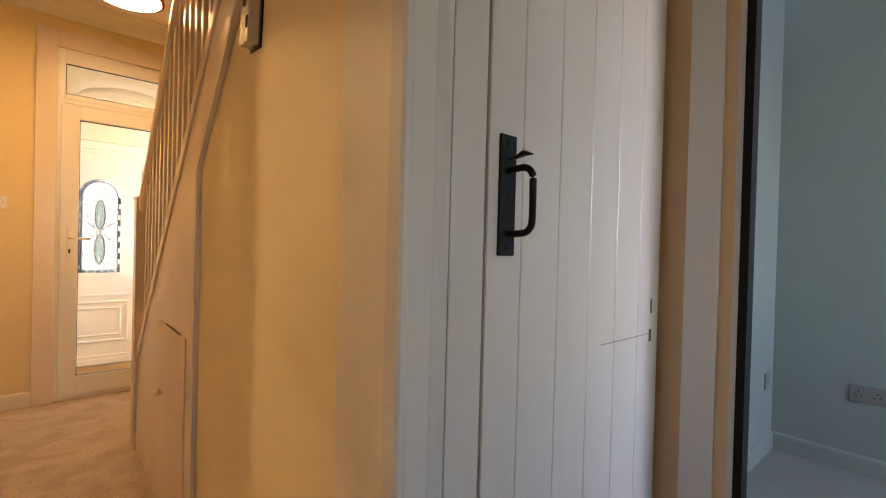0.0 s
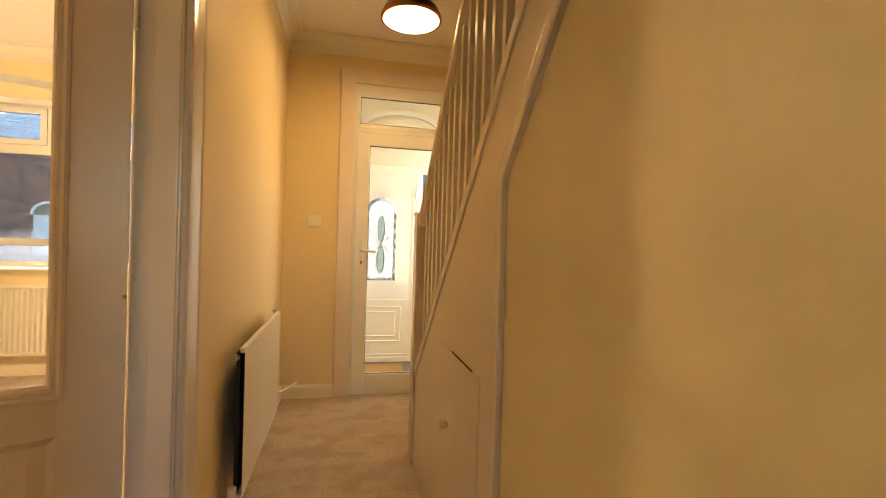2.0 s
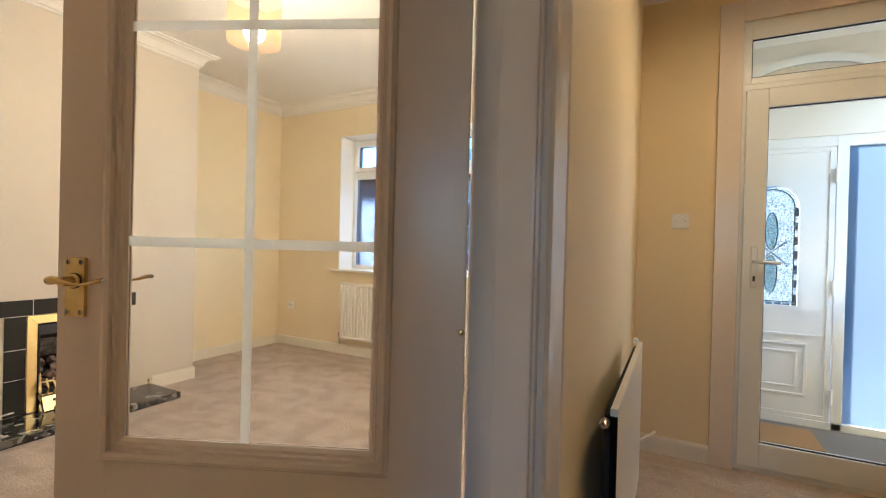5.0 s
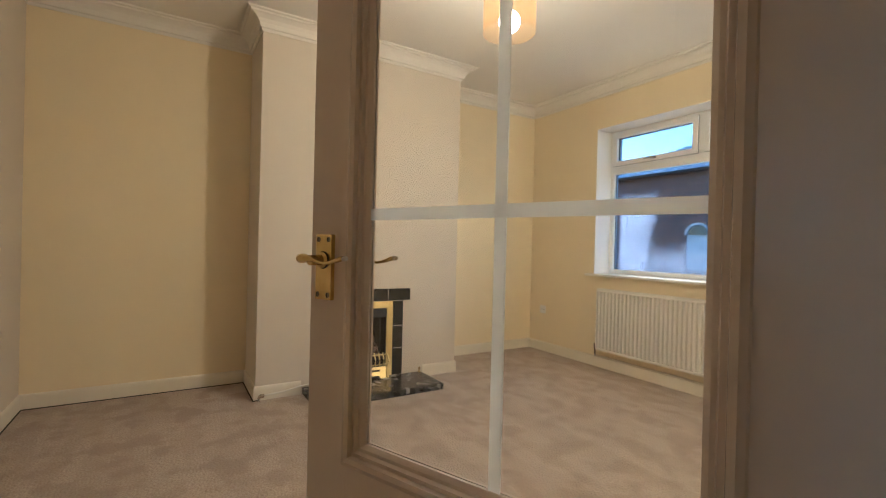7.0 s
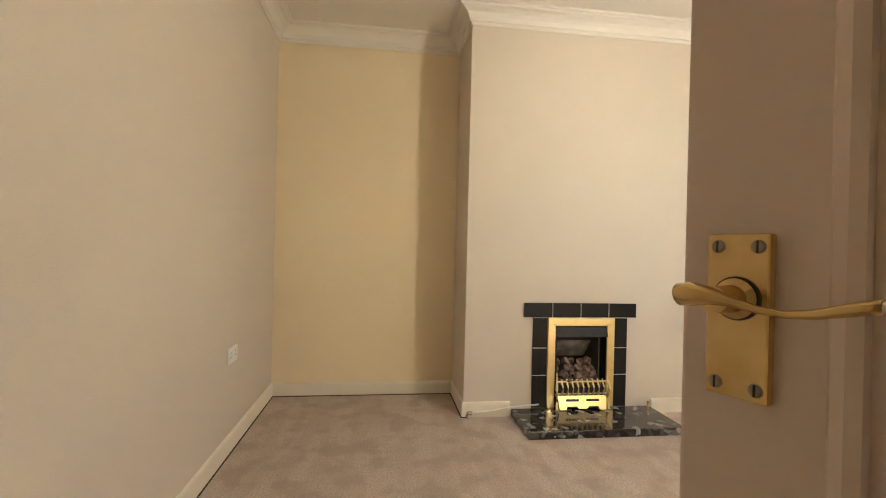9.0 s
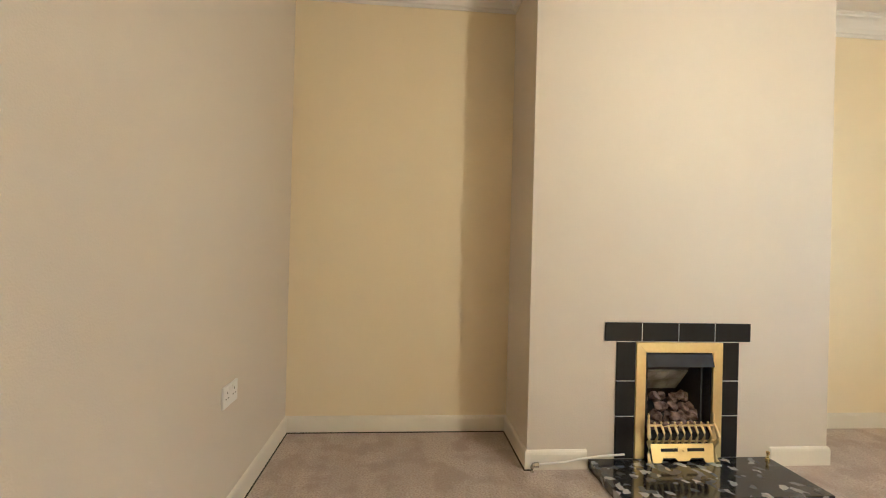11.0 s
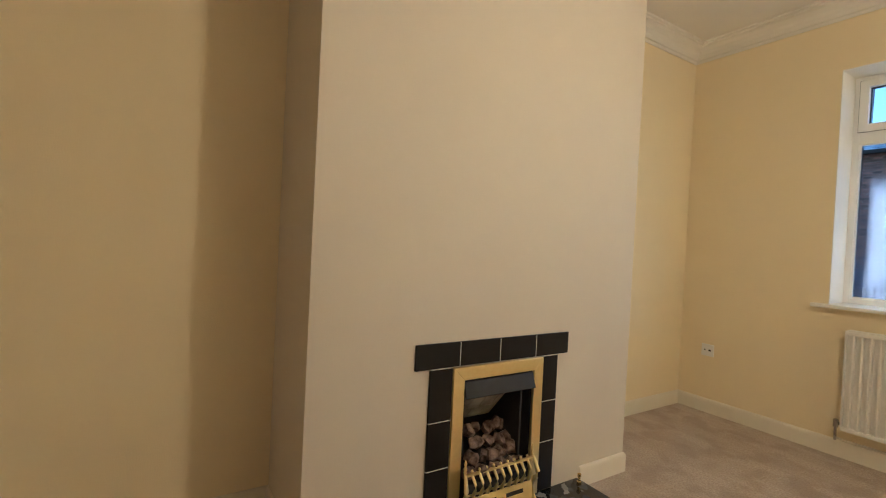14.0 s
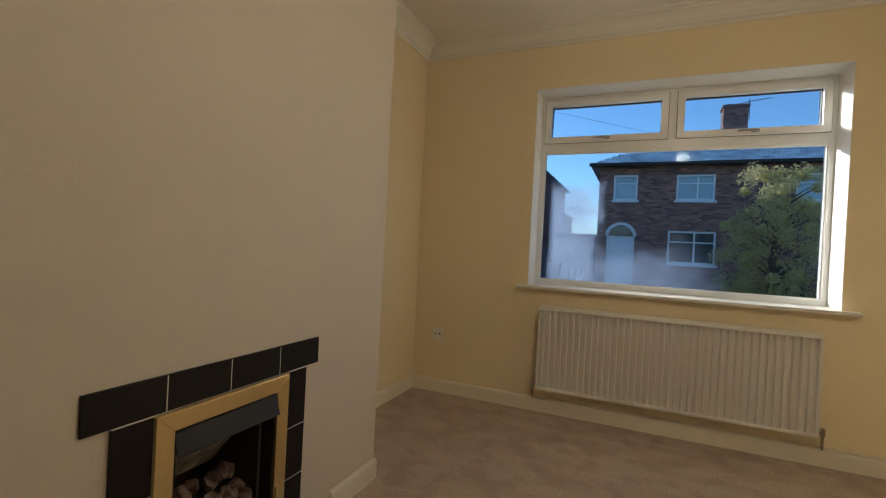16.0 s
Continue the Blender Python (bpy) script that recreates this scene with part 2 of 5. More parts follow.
# the cast ripple of the glass: small bright and dark cells
_pt = M_PATGLASS.node_tree
_pn = _pt.nodes.new("ShaderNodeTexNoise")
_pn.inputs["Scale"].default_value = 95
_pn.inputs["Detail"].default_value = 1.5
_pc = _pt.nodes.new("ShaderNodeTexCoord")
_pt.links.new(_pc.outputs["Object"], _pn.inputs["Vector"])
_pr = _pt.nodes.new("ShaderNodeValToRGB")
_pr.color_ramp.elements[0].position, _pr.color_ramp.elements[0].color = 0.42, (0.06, 0.085, 0.11, 1)
_pr.color_ramp.elements[1].position, _pr.color_ramp.elements[1].color = 0.58, (0.30, 0.34, 0.37, 1)
_pt.links.new(_pn.outputs["Fac"], _pr.inputs[0])
_pt.links.new(_pr.outputs[0], [n for n in _pt.nodes if n.type == 'BSDF_TRANSLUCENT'][0].inputs["Color"])
milky(M_FROST, (0.12, 0.15, 0.185), 0.6)
milky(M_LEAF, (0.78, 0.69, 0.32), 0.65)
milky(M_STRIP, (0.93, 0.93, 0.90), 0.72)

# strokes of the vacuum cleaner in the carpet's pile
_ct = M_CARPET.node_tree
_cb = _ct.nodes["Principled BSDF"]
_src = _cb.inputs["Base Color"].links[0].from_socket
_co = _ct.nodes.new("ShaderNodeTexCoord")
_cm = _ct.nodes.new("ShaderNodeMapping")
_cm.inputs["Scale"].default_value = (0.9, 6.5, 1)
_cm.inputs["Rotation"].default_value = (0, 0, radians(7))
_ct.links.new(_co.outputs["Object"], _cm.inputs["Vector"])
_cn = _ct.nodes.new("ShaderNodeTexNoise")
_cn.inputs["Scale"].default_value = 1.0
_cn.inputs["Detail"].default_value = 1.0
_ct.links.new(_cm.outputs[0], _cn.inputs["Vector"])
_cr = _ct.nodes.new("ShaderNodeMapRange")
_cr.inputs["From Min"].default_value, _cr.inputs["From Max"].default_value = 0.47, 0.54
_cr.inputs["To Max"].default_value = 0.30
_ct.links.new(_cn.outputs["Fac"], _cr.inputs["Value"])
_cx = _ct.nodes.new("ShaderNodeMix")
_cx.data_type = 'RGBA'
_cx.inputs["B"].default_value = (0.42, 0.33, 0.25, 1)
_ct.links.new(_cr.outputs[0], _cx.inputs["Factor"])
_ct.links.new(_src, _cx.inputs["A"])
_ct.links.new(_cx.outputs["Result"], _cb.inputs["Base Color"])

# black marble with pale fossil flecks
M_HEARTH = mat("black_fossil_marble", (0.018, 0.018, 0.02), 0.12, coat=0.3)
_nt = M_HEARTH.node_tree
_v = _nt.nodes.new("ShaderNodeTexVoronoi")
_v.inputs["Scale"].default_value = 34
_v.inputs["Randomness"].default_value = 1.0
_c = _nt.nodes.new("ShaderNodeTexCoord")
_n = _nt.nodes.new("ShaderNodeTexNoise")
_n.inputs["Scale"].default_value = 7
_n.inputs["Detail"].default_value = 5
_add = _nt.nodes.new("ShaderNodeMix")
_add.data_type = 'VECTOR'
_add.inputs["Factor"].default_value = 0.12
_nt.links.new(_c.outputs["Object"], _n.inputs["Vector"])
_nt.links.new(_c.outputs["Object"], _add.inputs["A"])
_nt.links.new(_n.outputs["Color"], _add.inputs["B"])
_nt.links.new(_add.outputs["Result"], _v.inputs["Vector"])
_r = _nt.nodes.new("ShaderNodeValToRGB")
_sep = _nt.nodes.new("ShaderNodeSeparateColor")
_nt.links.new(_v.outputs["Color"], _sep.inputs[0])
_nt.links.new(_sep.outputs[0], _r.inputs[0])
_e = _r.color_ramp.elements
_e[0].position, _e[0].color = 0.0, (0.016, 0.016, 0.017, 1)
_e[1].position, _e[1].color = 0.97, (0.40, 0.38, 0.34, 1)
for p, c in ((0.60, 0.022), (0.74, 0.06), (0.86, 0.10)):
    q = _r.color_ramp.elements.new(p)
    q.color = (c, c * 0.97, c * 0.93, 1)
_nt.links.new(_r.outputs[0], _nt.nodes["Principled BSDF"].inputs["Base Color"])

# ---- mesh helpers ----


def box(bm, a, b):
    x0, y0, z0 = a
    x1, y1, z1 = b
    x0, x1 = min(x0, x1), max(x0, x1)
    y0, y1 = min(y0, y1), max(y0, y1)
    z0, z1 = min(z0, z1), max(z0, z1)
    v = [bm.verts.new(p) for p in ((x0, y0, z0), (x1, y0, z0), (x1, y1, z0), (x0, y1, z0), (x0, y0, z1), (x1, y0, z1), (x1, y1, z1), (x0, y1, z1))]
    for f in ((3, 2, 1, 0), (4, 5, 6, 7), (0, 1, 5, 4), (1, 2, 6, 5), (2, 3, 7, 6), (3, 0, 4, 7)):
        bm.faces.new([v[i] for i in f])
    return bm


def boxes(*pairs):
    bm = bmesh.new()
    for a, b in pairs:
        box(bm, a, b)
    return bm


def prism(points, axis, lo, hi, bm=None):
    """A polygon drawn in the plane across axis, drawn out from lo to hi."""
    bm = bm or bmesh.new()

    def at(p, h):
        return {"x": (h, p[0], p[1]), "y": (p[0], h, p[1]), "z": (p[0], p[1], h)}[axis]
    a = [bm.verts.new(at(p, lo)) for p in points]
    b = [bm.verts.new(at(p, hi)) for p in points]
    bm.faces.new(a)
    bm.faces.new(b[::-1])
    n = len(points)
    for i in range(n):
        bm.faces.new((a[i], b[i], b[(i + 1) % n], a[(i + 1) % n]))
    bmesh.ops.recalc_face_normals(bm, faces=bm.faces)
    return bm


def tube(bm, path, radius, sides=10, flat=1.0):
    """A rod along a path; radius may be one number or one for each point; flat squashes it upright."""
    pts = [Vector(p) for p in path]
    rad = radius if isinstance(radius, (list, tuple)) else [radius] * len(pts)
    rings = []
    for i, p in enumerate(pts):
        d = (pts[min(i + 1, len(pts) - 1)] - pts[max(i - 1, 0)]).normalized()
        u = d.cross(Vector((0, 0, 1)))
        if u.length < 0.05:
            u = Vector((1, 0, 0))
        u.normalize()
        w = u.cross(d).normalized()
        rings.append([bm.verts.new(p + (u * math.cos(2 * math.pi * k / sides) + w * flat * math.sin(2 * math.pi * k / sides)) * rad[i]) for k in range(sides)])
    for a, b in zip(rings, rings[1:]):
        for k in range(sides):
            bm.faces.new((a[k], a[(k + 1) % sides], b[(k + 1) % sides], b[k]))
    bm.faces.new(rings[0][::-1])
    bm.faces.new(rings[-1])
    bmesh.ops.recalc_face_normals(bm, faces=bm.faces)
    return bm


def lathe(bm, profile, centre, sides=24, axis="z"):
    """Turns (radius, height) pairs about an upright axis, or about x or y."""
    rings = []
    for r, h in profile:
        ring = []
        for k in range(sides):
            a = 2 * math.pi * k / sides
            c, s = r * math.cos(a), r * math.sin(a)
            q = {"z": (c, s, h), "x": (h, c, s), "y": (c, h, s)}[axis]
            ring.append(bm.verts.new(Vector(centre) + Vector(q)))
        rings.append(ring)
    for a, b in zip(rings, rings[1:]):
        for k in range(sides):
            bm.faces.new((a[k], a[(k + 1) % sides], b[(k + 1) % sides], b[k]))
    for ring in (rings[0], rings[-1]):
        if len(set(tuple(v.co) for v in ring)) > 2:
            bm.faces.new(ring)
    bmesh.ops.remove_doubles(bm, verts=bm.verts, dist=1e-5)
    bmesh.ops.recalc_face_normals(bm, faces=bm.faces)
    return bm


def mesh_of(name, bm, material, bevel=0.0, smooth=False):
    if bevel:
        bmesh.ops.remove_doubles(bm, verts=bm.verts, dist=1e-6)
        sharp = [e for e in bm.edges if len(e.link_faces) == 2 and e.calc_face_angle(0) > 0.6]
        bmesh.ops.bevel(bm, geom=sharp, offset=bevel, segments=2, profile=0.6, affect='EDGES', clamp_overlap=True)
    me = bpy.data.meshes.new(name)
    bm.to_mesh(me)
    bm.free()
    me.materials.append(material)
    if smooth:
        for p in me.polygons:
            p.use_smooth = True
    return me


def part(name, bm, material, parent, label="", bevel=0.0, smooth=False):
    ob = new(name, mesh_of(name, bm, material, bevel, smooth))
    ob.parent = parent
    if label:
        ob["label"] = label
    return ob


def thing(name, label, category, at=None, group="", bm=None, material=None, bevel=0.0, smooth=False):
    """A top-level thing: an Empty that will parent its parts, or one mesh."""
    ob = new(name, mesh_of(name, bm, material, bevel, smooth) if bm else None)
    if at is not None:
        ob.matrix_world = at
    return tagged(ob, label, category, group)


def structure(name, bm, material, label="", bevel=0.0, smooth=False):
    return tagged(new(name, mesh_of(name, bm, material, bevel, smooth)), label, kind="structure")


def offset_line(points, d, closed):
    """The line moved d to its left-hand side, with mitred corners."""
    n = len(points)
    out = []
    for i in range(n):
        p = Vector(points[i])
        a = Vector(points[i - 1]) if closed or i > 0 else None
        b = Vector(points[(i + 1) % n]) if closed or i < n - 1 else None
        d1 = (p - a).normalized() if a is not None else (b - p).normalized()
        d2 = (b - p).normalized() if b is not None else d1
        n1, n2 = Vector((-d1.y, d1.x)), Vector((-d2.y, d2.x))
        m = n1 + n2
        m = m / m.length_squared * 2 if m.length > 0.01 else n1
        out.append(p + m * d)
    return out


def sweep(points, profile, closed=False):
    """A moulding of the given (distance from the wall, height) profile along a line, the wall on its right-hand side."""
    bm = bmesh.new()
    rows = [[bm.verts.new((q.x, q.y, z)) for q in offset_line(points, d, closed)] for d, z in profile]
    n = len(points)
    m = len(profile)
    for j in range(m):
        for i in range(n if closed else n - 1):
            bm.faces.new((rows[j][i], rows[j][(i + 1) % n], rows[(j + 1) % m][(i + 1) % n], rows[(j + 1) % m][i]))
    if not closed:
        bm.faces.new([rows[j][0] for j in range(m)])
        bm.faces.new([rows[j][-1] for j in range(m)])
    bmesh.ops.recalc_face_normals(bm, faces=bm.faces)
    return bm


def wall_with_holes(axis, lo, hi, u0, u1, z0, z1, holes):
    """An upright wall across axis ('x' or 'y') between lo and hi, from u0 to u1, with (ua, ub, za, zb) holes through it."""
    bm = bmesh.new()

    def add(a, b, c, d):
        if b - a > 1e-4 and d - c > 1e-4:
            box(bm, (lo, a, c) if axis == "x" else (a, lo, c), (hi, b, d) if axis == "x" else (b, hi, d))
    cuts = sorted({u0, u1, *(h[0] for h in holes), *(h[1] for h in holes)})
    for a, b in zip(cuts, cuts[1:]):
        at = z0
        for ua, ub, za, zb in sorted(holes, key=lambda h: h[2]):
            if ua < b - 1e-6 and ub > a + 1e-6:
                add(a, b, at, za)
                at = zb
        add(a, b, at, z1)
    return bm

# ---- the large structure ----
CEIL = 2.72
XW, XB = -3.815, -3.325          # alcove back wall, chimney breast face
YR, YF = 0.665, 5.03             # rear and front walls of the sitting room
YB0, YB1 = 2.01, 3.68            # chimney breast
PX0, PX1 = -0.04, 0.068          # partition between sitting room and hall
DY0, DY1 = 1.236, 2.012          # sitting room doorway
HX1 = 1.74                       # far wall of the stairs
YH = 4.17                        # inner front wall of the hall
SX = 0.905                       # stair panel
WX0, WX1, WZ0, WZ1 = -2.925, -1.135, 0.893, 2.303   # window opening

structure("floor", boxes(((XW - 0.1, YR - 0.1, -0.15), (PX0, YF + 0.1, 0)), ((PX0, -2.4, -0.15), (HX1, YH + 0.1, 0))), M_CARPET, "beige pile carpet with vacuum marks")
structure("kitchen_floor", boxes(((HX1, -2.4, -0.15), (3.9, 0.95, 0.004))), M_VINYL, "grey vinyl kitchen floor")
structure("porch_floor", boxes(((0.3, YH + 0.1, -0.15), (HX1 + 0.1, 5.3, 0.0))), M_PAVE, "grey tiled porch floor")
structure("ceiling", boxes(((XW - 0.1, YR - 0.1, CEIL), (PX0, YF + 0.3, CEIL + 0.12))), M_CEIL, "white painted ceiling")
structure("ceiling_hall", boxes(((PX0, -2.4, CEIL), (SX, YH + 0.1, CEIL + 0.12)), ((SX, 3.25, CEIL), (HX1 + 0.1, YH + 0.1, CEIL + 0.12)), ((SX, -2.4, CEIL), (3.9, 0.78, CEIL + 0.12))), M_CEIL, "white painted hall ceiling")
structure("ceiling_stairwell", boxes(((SX - 0.1, 0.6, 4.9), (HX1 + 0.1, 3.4, 5.0))), M_CEIL)
structure("ceiling_porch", boxes(((PX0, YH + 0.1, 2.62), (HX1 + 0.1, 5.33, 2.74))), M_CEIL)
structure("wall_west", boxes(((XW - 0.1, YR - 0.1, 0), (XW, YF + 0.3, CEIL))), M_CREAM, "cream painted alcove wall")
structure("wall_south", boxes(((XW, YR - 0.1, 0), (PX0, YR, CEIL))), M_BEIGE, "pale beige painted wall")
structure("wall_north", wall_with_holes("y", YF, YF + 0.30, XW, PX0, 0, CEIL, [(WX0, WX1, WZ0 - 0.022, WZ1)]), M_CREAM, "cream painted window wall")
structure("wall_partition", wall_with_holes("x", PX0, PX1, -2.4, YF + 0.3, 0, CEIL, [(DY0, DY1, 0, 2.035)]), M_HALL, "unseen cream partition added to block the kitchen lamp wall")
FO0, FO1, FZ = 2.628, 3.008, 0.61
structure("wall_chimney", prism([(YB0, 0), (YB0, CEIL), (YB1, CEIL), (YB1, 0), (FO1, 0), (FO1, FZ), (FO0, FZ), (FO0, 0)], "x", XW, XB), M_BEIGE, "pale beige chimney breast")
structure("wall_hall_front", wall_with_holes("y", YH, YH + 0.10, PX1, HX1, 0, CEIL, [(0.565, 1.395, 0, 2.415)]), M_HALL, "cream hall front wall")
# the porch-side opening is made up and unseen; it only lets light in
structure("wall_stair_side", wall_with_holes("x", HX1, HX1 + 0.1, 0.78, 5.33, 0, 5.0, [(4.40, 5.05, 0.9, 2.35)]), M_HALL, "cream stair wall")
structure("wall_stair", boxes(((SX, 0.68, 2.0), (HX1, 0.78, 5.0)), ((SX, 3.25, CEIL + 0.12), (HX1, 3.35, 5.0)), ((SX - 0.1, 0.68, CEIL), (SX, 3.35, 5.0))), M_HALL, "cream stair wall")
structure("wall_porch_side", boxes(((PX1, YH + 0.1, 0), (0.30, 5.33, CEIL))), M_CEIL)
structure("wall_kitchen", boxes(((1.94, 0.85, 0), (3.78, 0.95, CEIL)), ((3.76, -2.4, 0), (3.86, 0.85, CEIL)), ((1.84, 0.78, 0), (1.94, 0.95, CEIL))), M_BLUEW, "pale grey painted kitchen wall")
# unseen partition, added to keep the kitchen lamp off the sitting room door
structure("wall_kitchen_light_block", boxes(((1.75, -2.4, 0), (1.84, -0.36, CEIL)), ((1.75, -0.36, 2.08), (1.84, 0.47, CEIL))), M_HALL, "unseen cream partition added to block the kitchen lamp")
# the second opening is assumed and unseen, cut for the rear lamp
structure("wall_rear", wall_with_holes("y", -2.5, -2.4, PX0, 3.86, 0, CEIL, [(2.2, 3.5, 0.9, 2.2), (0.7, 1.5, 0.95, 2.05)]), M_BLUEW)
structure("wall_porch_front", wall_with_holes("y", 5.12, 5.33, 0.30, HX1, 0, CEIL, [(0.46, 1.66, 0, 1.97)]), M_CEIL, "cream porch wall")

SKIRT = [(0, 0), (0.013, 0), (0.013, 0.078), (0.011, 0.090), (0.006, 0.098), (0, 0.100)]
COVE = [(0, CEIL - 0.115), (0.007, CEIL - 0.115), (0.012, CEIL - 0.098), (0.022, CEIL - 0.094), (0.030, CEIL - 0.066), (0.046, CEIL - 0.044), (0.070, CEIL - 0.030), (0.094, CEIL - 0.024), (0.097, CEIL - 0.013), (0.113, CEIL - 0.010), (0.116, CEIL), (0, CEIL)]
PLAINCOVE = [(0, CEIL - 0.11), (0.006, CEIL - 0.11), (0.020, CEIL - 0.070), (0.045, CEIL - 0.036), (0.075, CEIL - 0.014), (0.11, CEIL - 0.004), (0.11, CEIL), (0, CEIL)]
ROOM = [(XW, YR), (PX0, YR), (PX0, YF), (XW, YF), (XW, YB1), (XB, YB1), (XB, YB0), (XW, YB0)]
structure("coving", sweep(ROOM, COVE, True), M_CEIL, "white moulded plaster coving")
structure("coving_hall", sweep([(HX1, YH), (PX1, YH), (PX1, -2.4)], PLAINCOVE), M_CEIL, "plain painted coving")
structure("baseboard", sweep([(PX0, DY1 + 0.10), (PX0, YF), (XW, YF), (XW, YB1), (XB, YB1), (XB, 3.345)], SKIRT), M_SKIRT, "white painted skirting board")
structure("baseboard_rear", sweep([(XB, 2.325), (XB, YB0), (XW, YB0), (XW, YR), (PX0, YR), (PX0, DY0 - 0.08)], SKIRT), M_SKIRT, "white painted skirting board")
structure("trim_carpet_joint", sweep([(XB, 2.03), (XB, YB0), (XW, YB0), (XW, YR), (PX0, YR)], [(0.013, 0.0), (0.019, 0.0), (0.019, 0.004), (0.013, 0.005)]), M_DARK, "dark open joint between carpet and skirting")
structure("baseboard_hall", sweep([(0.462, YH), (PX1, YH), (PX1, DY1 + 0.13)], SKIRT), M_SKIRT, "white painted skirting board")
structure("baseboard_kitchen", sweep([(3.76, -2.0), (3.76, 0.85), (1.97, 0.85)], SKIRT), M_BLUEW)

# doorway linings and architraves
structure("door_frame_lining", boxes(((PX0 - 0.004, DY1 - 0.022, 0), (PX1 + 0.004, DY1 + 0.002, 2.035)), ((PX0 - 0.004, DY0 - 0.002, 0), (PX1 + 0.004, DY0 + 0.022, 2.035)), ((PX0 - 0.004, DY0, 2.010), (PX1 + 0.004, DY1, 2.037)), ((PX0 + 0.045, DY1 - 0.034, 0), (PX1, DY1 - 0.020, 2.012))), M_GLOSS, "white gloss door lining", 0.003)
ARCH = [(0, 0), (0, 0.014), (0.010, 0.020), (0.030, 0.022), (0.085, 0.024), (0.100, 0.018), (0.112, 0.022), (0.125, 0.012), (0.125, 0)]


def architrave(name, side, face, label):
    """Moulded boards round the sitting room doorway on one face of the partition."""
    bm = bmesh.new()
    prism([(face + side * h, DY1 - 0.004 + d) for d, h in ARCH], "z", 0, 2.14, bm)
    prism([(face + side * h, DY0 + 0.004 - d) for d, h in ARCH], "z", 0, 2.14, bm)
    box(bm, (face, DY0, 2.018), (face + side * 0.022, DY1, 2.14))
    structure(name, bm, M_GLOSS, label)


architrave("trim_hall_doorway", 1, PX1, "white gloss door architrave")
architrave("trim_room_doorway", -1, PX0, "white gloss door architrave")

# ---- sitting room door, ajar ----
DOORW = 0.710
door = thing("door_1", "white half-glazed wooden door standing ajar into the room", "door", pose(-0.034, 1.9515, 0.006, 0, 0, 23.2))
door["kind"] = "structure"
GX0, GX1, GZ0, GZ1, DT = -0.615, -0.133, 0.788, 1.890, 0.040
part("stile", boxes(((-DOORW, 0, 0), (GX0, DT, 1.985))), M_SATIN, door, bevel=0.003)
part("stile", boxes(((GX1, 0, 0), (0, DT, 1.985))), M_SATIN, door, bevel=0.003)
part("top_rail", boxes(((GX0 - 0.001, 0.0006, GZ1), (GX1 + 0.001, DT - 0.0006, 1.985))), M_SATIN, door)
part("middle_rail", boxes(((GX0 - 0.001, 0.0006, 0.685), (GX1 + 0.001, DT - 0.0006, GZ0))), M_SATIN, door)
part("bottom_rail", boxes(((GX0 - 0.001, 0.0006, 0), (GX1 + 0.001, DT - 0.0006, 0.20))), M_SATIN, door)


def raised_panel(x0, x1, z0, z1):
    bm = bmesh.new()
    for s, f in ((1, 0.0), (-1, DT)):
        steps = [(0, 0.001), (0.014, 0.010), (0.020, 0.014), (0.052, 0.006)]
        loops = []
        for inset, deep in steps:
            y = f + s * deep
            loops.append([bm.verts.new(p) for p in ((x0 + inset, y, z0 + inset), (x1 - inset, y, z0 + inset), (x1 - inset, y, z1 - inset), (x0 + inset, y, z1 - inset))])
        for a, b in zip(loops, loops[1:]):
            for k in range(4):
                bm.faces.new((a[k], a[(k + 1) % 4], b[(k + 1) % 4], b[k]))
        bm.faces.new(loops[-1])
    bmesh.ops.recalc_face_normals(bm, faces=bm.faces)
    return bm


part("panel", raised_panel(GX0, GX1, 0.20, 0.685), M_SATIN, door, "raised and fielded lower panel")


def bead(x0, x1, z0, z1):
    """A moulded glazing bead round the pane, on both faces."""
    bm = bmesh.new()
    for s, f in ((1, 0.0), (-1, DT)):
        steps = [(-0.014, 0.001), (-0.011, -0.003), (-0.004, -0.006), (0.003, -0.004), (0.004, 0.004), (0.010, 0.003), (0.012, 0.009), (0.017, 0.009), (0.023, 0.014), (0.023, 0.018)]
        loops = [[bm.verts.new(p) for p in ((x0 + i, f + s * d, z0 + i), (x1 - i, f + s * d, z0 + i), (x1 - i, f + s * d, z1 - i), (x0 + i, f + s * d, z1 - i))] for i, d in steps]
        for a, b in zip(loops, loops[1:]):
            for k in range(4):
                bm.faces.new((a[k], a[(k + 1) % 4], b[(k + 1) % 4], b[k]))
    bmesh.ops.recalc_face_normals(bm, faces=bm.faces)
    return bm


part("glazing_bead", bead(GX0, GX1, GZ0, GZ1), M_SATIN, door)
pane = part("pane", boxes(((GX0 + 0.01, DT / 2 - 0.002, GZ0 + 0.01), (GX1 - 0.01, DT / 2 + 0.002, GZ1 - 0.01))), M_DOORGLASS, door, "clear glass pane")
pane.visible_shadow = False
part("glazing_strip", boxes(((-0.3825, DT / 2 - 0.0045, GZ0 + 0.02), (-0.3665, DT / 2 - 0.0022, GZ1 - 0.02))), M_STRIP, door, "white strip stuck on the glass")
for z in (1.155, 1.530):
    part("glazing_strip", boxes(((GX0 + 0.022, DT / 2 - 0.0060, z - 0.0085), (GX1 - 0.022, DT / 2 - 0.0046, z + 0.0085))), M_STRIP, door, "white strip stuck on the glass")


